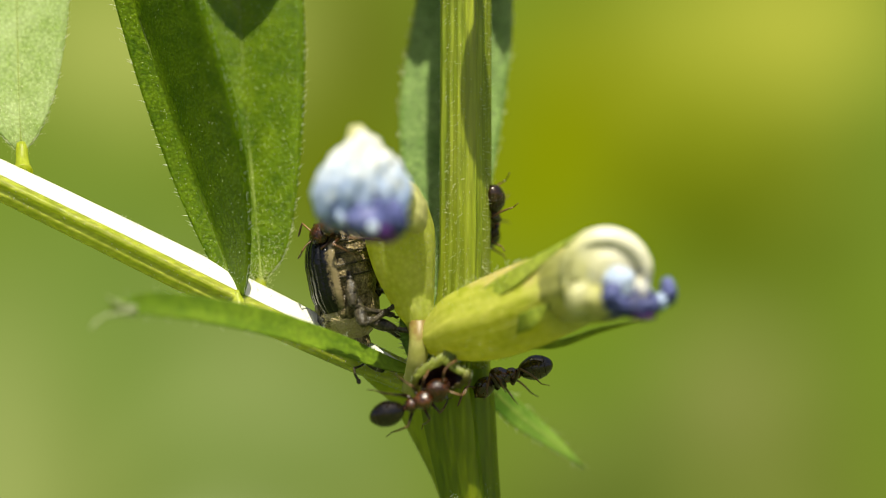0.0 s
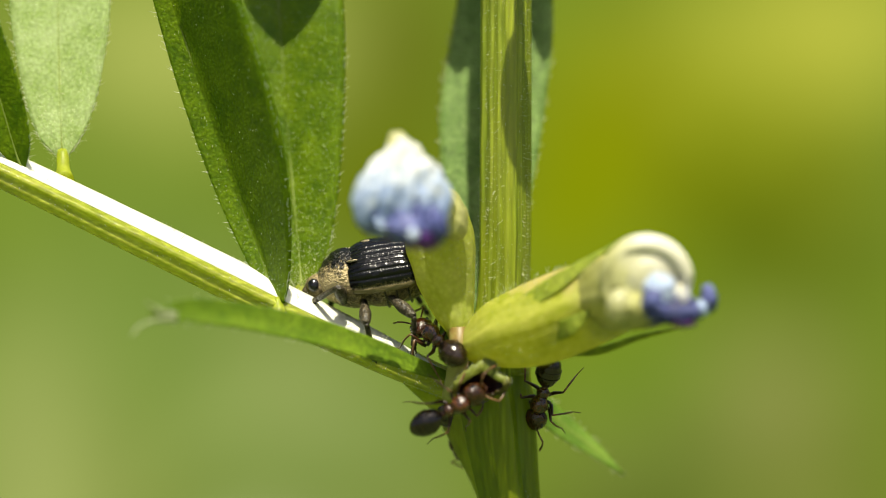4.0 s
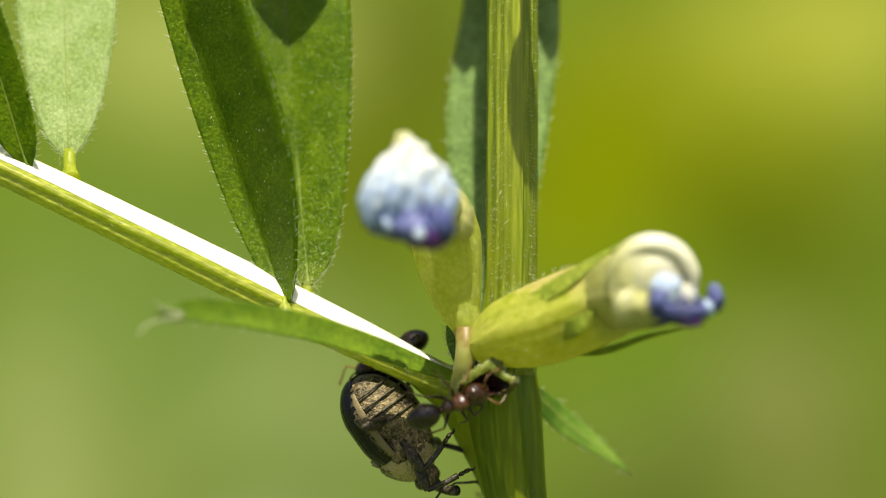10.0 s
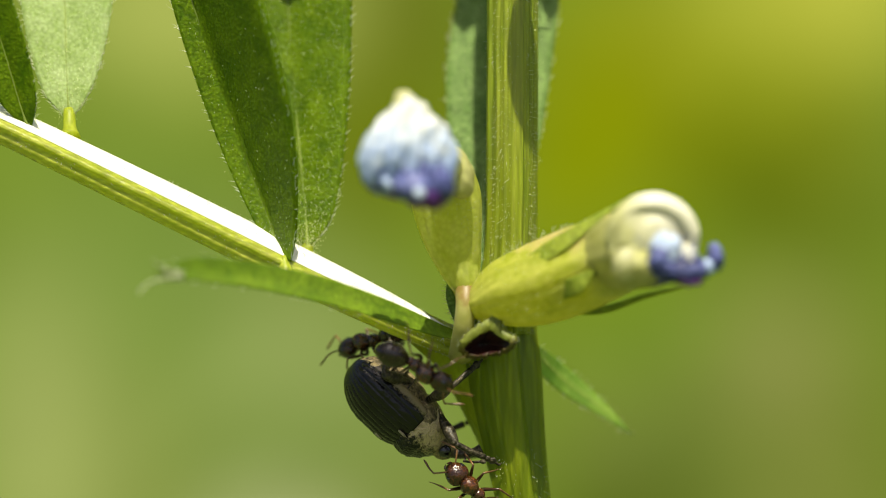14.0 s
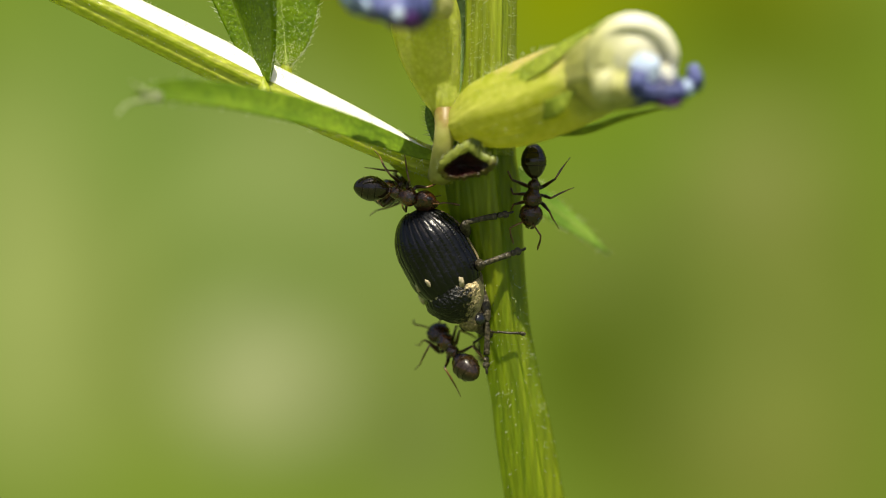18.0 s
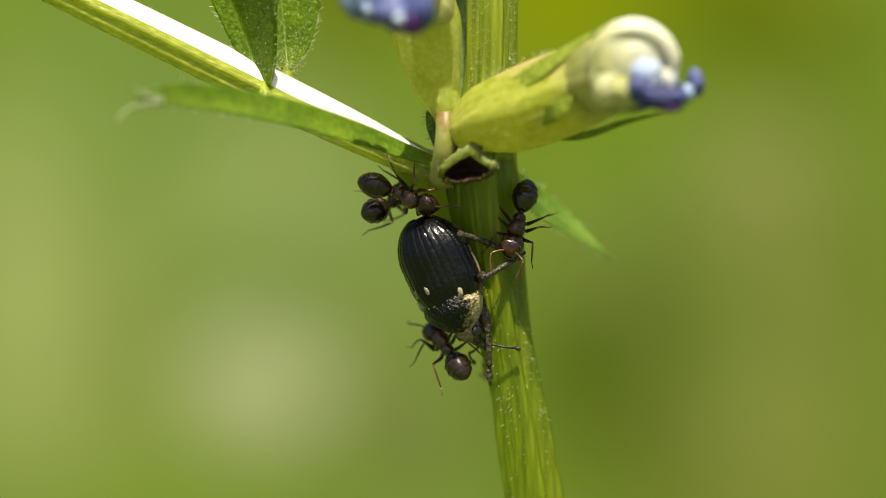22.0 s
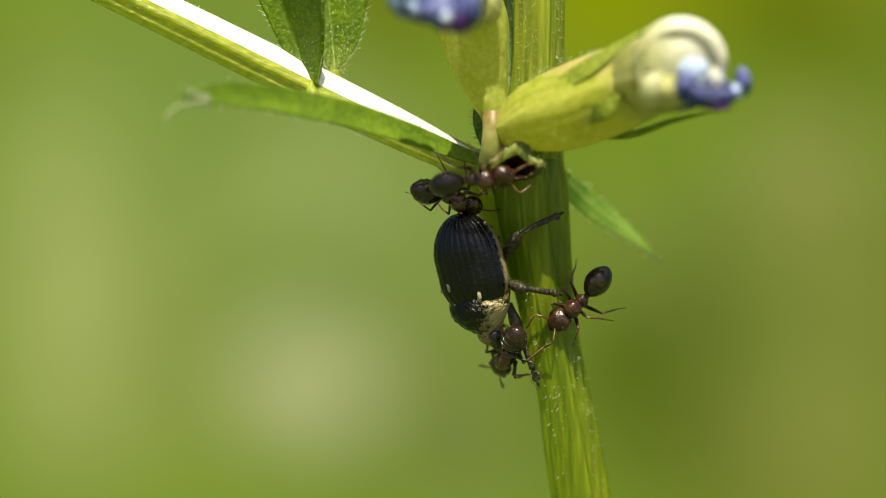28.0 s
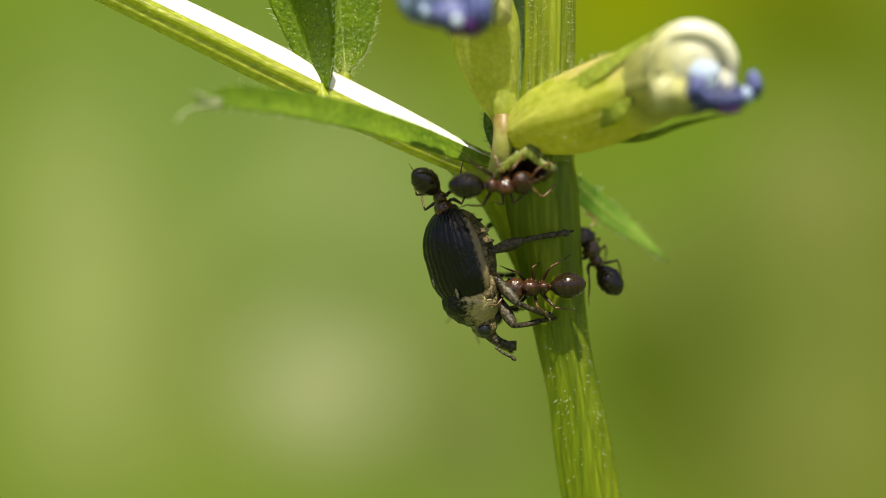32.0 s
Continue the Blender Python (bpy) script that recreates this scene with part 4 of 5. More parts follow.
rim, mouth = ragged(RIM, 8, 0.16, 1), ragged(MOUTH, 8, 0.08, 2)
FOOT, DEEP = (1.07, -1.3, -4.8), (1.25, -2, -4.72)
cup = grow("torn_calyx", loft([shrunk(rim, FOOT, 0.6), shrunk(rim, FOOT, 0.35), shrunk(rim, FOOT, 0.12), rim, shrunk(rim, (1.32, -3, -4.71), 0.12), mouth, shrunk(mouth, DEEP, 0.08)], True, False), M_CUP, label="torn calyx cup with a dark red hollow")
grow("hollow", loft([shrunk(mouth, DEEP, 0.05), shrunk(mouth, DEEP, 0.45), shrunk(mouth, DEEP, 0.85)], False), M_HOLLOW, cup, "dark red hollow")
tagged(grow("hairs", hairs([(p, Vector((0.1, -0.3, 0.9))) for p in rim[::2]] + [(p, Vector((0.5, -0.6, 0.4))) for p in rim[:18]], 0.17, 0.009, seed=5), M_HAIR, cup), kind="stuff")


# ---- insects ----
def build_ant(label, m_body=M_THORAX, m_head=M_ANTHEAD):
    """An ant, head along its own x, back along z: middle body, head with eyes, jaws and feelers, waist, hind body and six legs."""
    ant = new("ant")
    tagged(ant, label, "ant", "ants on the vetch")
    back = [(0.55, 0, -0.01), (0.46, 0, 0.02), (0.32, 0, 0.06), (0.16, 0, 0.07), (0.02, 0, 0.03), (-0.08, 0, -0.02), (-0.20, 0, 0.0), (-0.32, 0, -0.03), (-0.42, 0, -0.08)]
    girth = [0.10, 0.23, 0.34, 0.33, 0.25, 0.20, 0.25, 0.22, 0.09]
    thorax = part("thorax", tube(back, girth, 20, 4, lambda a: 1 + 0.06 * math.cos(2 * a) + 0.03 * math.cos(5 * a), up=(0, 0, 1)), m_body, ant)
    fuzz = [(Vector(p) + Vector((0, math.sin(a), math.cos(a))) * r * 0.95, Vector((-0.2, math.sin(a), math.cos(a)))) for p, r in zip(back[1:-1], girth[1:-1]) for a in (-1.5, -0.9, -0.3, 0.3, 0.9, 1.5)]
    tagged(part("hairs", hairs(fuzz, 0.08, 0.004, seed=2), M_FUZZ, thorax), kind="stuff")
    bm = blob((-0.45, 0, -0.02), (0.10, 0.11, 0.19), (0, -8, 0), 12, 0.05)
    tube([(-0.36, 0, -0.08), (-0.45, 0, -0.1), (-0.58, 0, -0.06)], [0.07, 0.08, 0.07], 8, 3, bm=bm)
    part("waist", bm, m_body, ant)
    bm = blob((-1.06, 0, 0.04), (0.60, 0.455, 0.44), (0, 0, 0), 26, 0.02, warp=lambda p: Vector((p.x, p.y * (1 - 0.18 * p.x), p.z * (1 - 0.18 * p.x))) if p.x > 0 else Vector((p.x * (1 + 0.12 * (1 - p.y * p.y - p.z * p.z)), p.y, p.z)))
    gaster = part("gaster", bm, M_GASTER, ant, "glossy dark brown hind body", at=(-0.50, 0, 0))
    fuzz = []
    for x in (-0.75, -0.9, -1.05, -1.2, -1.35, -1.5):
        s = math.sqrt(max(0.05, 1 - ((x + 1.08) / 0.62) ** 2))
        fuzz += [(Vector((x + 0.50, 0.46 * s * math.cos(a), 0.04 + 0.44 * s * math.sin(a))), Vector((-0.9, math.cos(a), math.sin(a)))) for a in [k * math.pi / 7 for k in range(14)]]
    tagged(part("hairs", hairs(fuzz, 0.07, 0.0035, seed=3), M_FUZZ, gaster), kind="stuff")
    for x in (-0.95, -1.2, -1.42):
        s = math.sqrt(max(0.05, 1 - ((x + 1.08) / 0.62) ** 2))
        bm = tube([(x, 0.462 * s * math.cos(a), 0.04 + 0.447 * s * math.sin(a)) for a in [k * math.pi / 6 for k in range(13)]], [0.012] * 13, 5, 2, up=(1, 0, 0))
        bm.transform(Matrix.Translation((0.50, 0, 0)))
        part("segment_rim", bm, M_GASTER, gaster)
    head_bm = blob((0.84, 0, -0.02), (0.43, 0.42, 0.34), (0, 14, 0), 20, 0.03, warp=lambda p: Vector((p.x, p.y * (1 - 0.16 * p.x), p.z)))
    tube([(0.48, 0, 0.02), (0.60, 0, 0.0)], [0.09, 0.12], 8, 2, bm=head_bm)
    head = part("head", head_bm, m_head, ant, at=(0.50, 0, 0.02))
    off = Matrix.Translation((-0.50, 0, -0.02))
    for s in (-1, 1):
        bm = blob((0.90, 0.34 * s, 0.10), (0.11, 0.06, 0.11), seg=10)
        bm.transform(off)
        part("eye", bm, M_EYE, head)
        bm = tube([(1.12, 0.12 * s, -0.10), (1.24, 0.12 * s, -0.14), (1.31, 0.02 * s, -0.16)], [0.06, 0.055, 0.012], 8, 3)
        bm.transform(off)
        part("jaw", bm, M_THORAX, head)
        bm = tube([(1.06, 0.12 * s, 0.06), (1.25, 0.38 * s, 0.22), (1.42, 0.58 * s, 0.25)], [0.028, 0.030, 0.034], 7, 3)
        tube([(1.42, 0.58 * s, 0.25), (1.62, 0.56 * s, 0.10), (1.86, 0.48 * s, -0.08), (1.98, 0.45 * s, -0.16)], [0.028, 0.034, 0.042, 0.016], 7, 3, bm=bm)
        bm.transform(off)
        part("antenna", bm, M_ANTLEG, head)
    legs = []
    for i, (x, sweep, bend) in enumerate(((0.32, 0.55, 0.75), (0.10, 0.15, -0.85), (-0.14, -0.55, -0.65))):
        for s in (-1, 1):
            root = Vector((x, 0.16 * s, -0.14))
            d = Vector((math.sin(sweep), s * math.cos(sweep), 0))
            e = Vector((math.sin(sweep + bend), s * math.cos(sweep + bend), 0))
            far = 1.0 if i < 2 else 1.25
            knee = root + d * 0.56 * far + Vector((0, 0, 0.28))
            pts = [root, root + d * 0.17 + Vector((0, 0, -0.10)), knee, knee + e * 0.26 * far + Vector((0, 0, -0.34)), knee + e * 0.44 * far + Vector((0, 0, -0.72)), knee + (e * 0.9 + d * 0.1) * 0.68 * far + Vector((0, 0, -0.86))]
            leg = part("leg", tube([tuple(p) for p in pts[:3]], [0.055, 0.072, 0.036], 8, 3), M_ANTTHIGH, ant, at=tuple(root))
            bm = tube([tuple(p - root) for p in pts[2:5]], [0.034, 0.037, 0.022], 7, 3)
            tube([tuple(p - root) for p in pts[4:]], [0.021, 0.013], 6, 2, bm=bm)
            part("shin", bm, M_ANTLEG, leg, "paler tan shin and foot")
            legs.append(leg)
    return ant, gaster, head, legs


def frame_of(x, roll):
    """A turn with its own x along the given way; roll 0 has the back towards the viewer (-y), 90 towards x cross that."""
    x = Vector(x).normalized()
    c = Vector((0, -1, 0))
    c = (c - x * c.dot(x)).normalized()
    side = x.cross(c)
    z = c * math.cos(radians(roll)) + side * math.sin(radians(roll))
    y = z.cross(x)
    return Matrix((x, y, z)).transposed().to_4x4()


def put(m, at):
    return Matrix.Translation(Vector(at) * MM + Vector((0, 0, HEIGHT * MM))) @ m


def move_ant(made, rows, depth_sign=1, seed=0, busy=1.0):
    """rows: seconds, hind body x z, middle x z, head x z, depth y, roll. Head and hind body turn on the middle."""
    ant, gaster, head, legs = made
    body, tail, face, steps = [], [], [], []
    for t, gx, gz, tx, tz, hx, hz, y, roll in rows:
        way = Vector((hx - gx, 0, hz - gz))
        lean = math.sqrt(max(0.0, 1.75 ** 2 - way.length ** 2))
        way.y = depth_sign * min(lean, 1.3)
        f = frame_of(way, roll)
        inv = f.to_3x3().inverted()
        place = Vector((tx, y, tz))
        body.append((t, put(f, place)))
        k = way.y / 2
        g = inv @ (Vector((gx, y - k, gz)) - place) - Vector((-0.50, 0, 0))
        h = inv @ (Vector((hx, y + k, hz)) - place) - Vector((0.50, 0, 0))
        g = (g.normalized() + Vector((-0.9, 0, 0))).normalized()
        h = (h.normalized() + Vector((0.9, 0, 0))).normalized()
        tail.append((t, Matrix.Translation((-0.50 * MM, 0, 0)) @ Vector((-1, 0, 0)).rotation_difference(g).to_matrix().to_4x4()))
        face.append((t, Matrix.Translation((0.50 * MM, 0, 0.02 * MM)) @ Vector((1, 0, 0)).rotation_difference(h).to_matrix().to_4x4()))
    walk(ant, body)
    walk(gaster, tail)
    walk(head, face)
    rng = random.Random(seed)
    for i, leg in enumerate(legs):
        at = leg.location.copy()
        rest = rng.uniform(-14, 14), rng.uniform(-16, 16)
        keys = []
        for k in range(65):
            t = k * 0.5
            a = rest[0] + busy * 9 * math.sin(t * 2.1 + i * 2.3 + seed)
            b = rest[1] + busy * 6 * math.sin(t * 1.7 + i * 1.1 + seed * 2)
            keys.append((t, Matrix.Translation(at) @ pose(0, 0, 0, b, 0, a)))
        walk(leg, keys)


K = 1.17   # body size
link = part


def build_weevil():
    """A plump weevil, head along its own x, back along z."""
    w = new("weevil")
    tagged(w, "black weevil with cream scale bands and a tan underside", "weevil")

    def part(name, bm, m, parent, label="", at=None):
        bm.transform(Matrix.Scale(K, 4))
        return link(name, bm, m, parent, label, tuple(Vector(at) * K) if at else None)

    def wing_shape(s):
        bm = bmesh.new()
        nu, nv = 96, 120
        grid = []
        for i in range(nu + 1):
            u = i / nu
            x = -2.12 + 2.67 * u
            r = math.sin(math.pi / 2 * min(1, (u + 0.01) / 0.5)) ** 0.44 * (1 - 0.20 * max(0, (u - 0.74) / 0.26) ** 2)
            r = max(r, 0.05)
            row = []
            for j in range(nv + 1):
                a = math.radians(91 - 128 * j / nv)
                k = 1.009 - 0.044 * math.cos(j / nv * math.pi * 10) ** 6 * (0.55 + 0.45 * math.cos(u * math.pi * 2 * 32 + 3 * (j // 12))) + 0.010 * noise.noise((x * 9, a * 9, s))
                # each case is a flattish plane that meets the other at a blunt ridge
                ridge = 1 / (abs(math.cos(a)) ** 1.5 + abs(math.sin(a)) ** 1.5) ** (1 / 1.5) if a > 0 else 1
                row.append(bm.verts.new((x, s * (0.012 + 1.22 * r * math.cos(a) * k * ridge), 1.10 * r * math.sin(a) * k * ridge - 0.02)))
            grid.append(row)
        inner = [[bm.verts.new(v.co * 0.93 + Vector((-0.05, s * 0.03, 0))) for v in row] for row in grid]
        for g in (grid, inner):
            for a, b in zip(g, g[1:]):
                for j in range(nv):
                    bm.faces.new((a[j], a[j + 1], b[j + 1], b[j]))
        for i in range(nu):
            for j in (0, nv):
                bm.faces.new((grid[i][j], grid[i + 1][j], inner[i + 1][j], inner[i][j]))
        for i in (0, nu):
            for j in range(nv):
                bm.faces.new((grid[i][j], grid[i][j + 1], inner[i][j + 1], inner[i][j]))
        return bm

    for s in (-1, 1):
        el = part("wing_case", wing_shape(s), M_ELYTRA, w)
        for px, py, pz, a, b in ((-0.10, 0.20, 1.00, 0.17, 0.10), (0.44, 0.10, 0.87, 0.13, 0.08), (0.36, 0.84, 0.42, 0.20, 0.19)):
            part("scale_patch", blob((px, s * py, pz), (a, b, 0.04), (0, 0, 25 * s), 14, 0.55, 6), M_PATCH, el, "cream scale patch")
    part("belly", blob((-0.65, 0, -0.12), (1.42, 1.04, 0.90), (0, 4, 0), 30, 0.04, 3), M_BELLY, w, "tan scaly underside")
    for x in (-1.5, -1.15, -0.8, -0.45):
        r = math.sqrt(max(0.02, 1 - ((x + 0.65) / 1.46) ** 2))
        part("belly_rim", tube([(x, 1.12 * r * math.cos(a), -0.12 + 0.95 * r * math.sin(a)) for a in [math.pi + math.pi * k / 10 for k in range(11)]], [0.032] * 11, 6, 2, up=(1, 0, 0)), M_WEEVILLEG, w)
    part("chest", blob((0.45, 0, -0.25), (0.75, 0.95, 0.68), (0, 0, 0), 24, 0.05, 3), M_BELLY, w)
    part("pronotum", blob((0.74, 0, 0.02), (0.90, 0.98, 0.92), (0, 6, 0), 48, 0.05, 6, warp=lambda p: Vector((p.x, p.y * (1 - 0.32 * max(p.x, 0)), p.z * (1 - 0.28 * max(p.x, 0))))), M_PRONOTUM, w, "black finely pitted pronotum with tan sides")
    head = part("head", blob((1.58, 0, -0.10), (0.40, 0.43, 0.40), (0, 0, 0), 20, 0.03, 3), M_BELLY, w)
    for s in (-1, 1):
        part("eye", blob((1.68, s * 0.36, -0.06), (0.19, 0.12, 0.20), seg=14), M_EYE, head)
    snout = part("snout", tube([(1.80, 0, -0.15), (2.10, 0, -0.30), (2.35, 0, -0.58), (2.45, 0, -0.86)], [0.22, 0.16, 0.14, 0.16], 14, 4), M_WEEVILLEG, w, "curved scaly snout")
    for s in (-1, 1):
        bm = tube([(2.20, s * 0.13, -0.42), (2.28, s * 0.38, -0.32), (2.30, s * 0.60, -0.26)], [0.035, 0.035, 0.045], 7, 3)
        tube([(2.30, s * 0.60, -0.26), (2.48, s * 0.82, -0.42), (2.62, s * 0.98, -0.60)], [0.035, 0.04, 0.045], 7, 3, bm=bm)
        blob((2.68, s * 1.03, -0.66), (0.11, 0.07, 0.07), (0, 30, 40 * s), 10, bm=bm)
        part("antenna", bm, M_WEEVILLEG, snout)
    legs = []
    for x, y, z in ((0.85, 0.42, -0.72), (0.25, 0.55, -0.82), (-0.55, 0.62, -0.80)):
        for s in (1, -1):
            root = (x, s * y, z)
            bm = tube([(0, 0, 0), (0.25, 0, 0), (0.62, 0, 0), (0.95, 0, 0), (1.12, 0, 0)], [0.11, 0.13, 0.19, 0.15, 0.09], 12, 4)
            bm.transform(Matrix.Translation(root))
            femur = part("thigh", bm, M_WEEVILLEG, w, at=root)
            bm = tube([(0, 0, 0), (0.12, 0, 0.01), (0.60, 0, 0.03), (1.02, 0, 0)], [0.07, 0.085, 0.085, 0.10], 10, 4)
            blob((1.16, 0, 0), (0.12, 0.10, 0.07), seg=10, bm=bm)
            blob((1.33, 0, -0.01), (0.13, 0.13, 0.07), seg=10, bm=bm)
            tube([(1.42, 0, 0), (1.56, 0, 0.03), (1.62, 0.05, -0.03)], [0.04, 0.04, 0.012], 7, 3, bm=bm)
            shin = part("shin", bm, M_WEEVILLEG, femur)
            shin.location = (1.10 * K * MM, 0, 0)
            legs.append((femur, shin, Vector(root) * K))
    return w, legs


def reach(root, foot, knee_up):
    """Two links from root to foot: their turns, the second in the first's space."""
    a, b = 1.10 * K, 1.50 * K
    d = foot - root
    le = min(max(d.length, 0.7), a + b - 0.03)
    d = d.normalized()
    ca = (a * a + le * le - b * b) / (2 * a * le)
    up = knee_up - d * knee_up.dot(d)
    up = up.normalized() if up.length > 1e-3 else d.orthogonal().normalized()
    f = d * ca + up * math.sqrt(max(0.0, 1 - ca * ca))
    s = (d * le - f * a).normalized()

    def turn(x):
        y = up.cross(x)
        y = y.normalized() if y.length > 1e-3 else x.orthogonal().normalized()
        return Matrix((x, y, x.cross(y))).transposed()
    m1, m2 = turn(f), turn(s)
    return m1.to_4x4(), (m1.inverted() @ m2).to_4x4()


def between(rows, t):
    for a, b in zip(rows, rows[1:]):
        if a[0] <= t <= b[0]:
            k = (t - a[0]) / (b[0] - a[0])
            return Vector(a[1:]).lerp(Vector(b[1:]), k)
    return Vector(rows[0][1:] if t < rows[0][0] else rows[-1][1:])


REST = ((1.75, 1.25, -1.25), (0.45, 1.75, -1.5), (-1.35, 1.6, -1.45))


def move_weevil(made, rows, feet):
    """rows: seconds, tail end x z, head x z, depth y, roll. feet: for the three legs of its own left side, where they hold."""
    w, legs = made
    body, turns = [], [[] for _ in legs]
    for t, rx, rz, fx, fz, y, roll in rows:
        way = Vector((fx - rx, 0, fz - rz))
        f = frame_of(way, roll)
        mid = Vector(((rx + fx) / 2, y, (rz + fz) / 2)) + way.normalized() * 0.12
        body.append((t, put(f, mid)))
        inv = f.to_3x3().inverted()
        for i, (femur, shin, root) in enumerate(legs):
            pair, s = i // 2, 1 if i % 2 == 0 else -1
            rest = Vector(REST[pair]) * K
            rest.y *= s
            sway = Vector((0.25 * math.sin(t * 1.3 + i), 0.15 * math.sin(t * 1.7 + 2 * i), 0.2 * math.sin(t + 3 * i)))
            foot = rest + sway
            if s > 0:
                held = inv @ (between(feet[pair], t) - mid)
                foot = root + (held - root) if (held - root).length < 4.0 else foot
            m1, m2 = reach(root, foot, Vector(((0.5, 0, -0.5)[pair], s * 0.8, 0.35)))
            turns[i].append((t, m1, m2))
    walk(w, body)
    for (femur, shin, root), keys in zip(legs, turns):
        walk(femur, [(t, Matrix.Translation(root * MM) @ m1) for t, m1, m2 in keys])
        walk(shin, [(t, Matrix.Translation((1.10 * K * MM, 0, 0)) @ m2) for t, m1, m2 in keys])


weevil = build_weevil()
feeding_ant = build_ant("red-brown ant feeding at the torn calyx")
biting_ant = build_ant("dark brown ant gripping the weevil's tail end")
stem_ant = build_ant("brown ant that climbs round the stem")
side_ant = build_ant("black-brown ant tugging at the weevil's legs on the stem", M_DARKTHORAX, M_DARKTHORAX)
bud_ant = build_ant("red-brown ant under the opening bud")
low_ant = build_ant("black-brown ant at the edge of the lower stem", M_DARKTHORAX, M_DARKTHORAX)


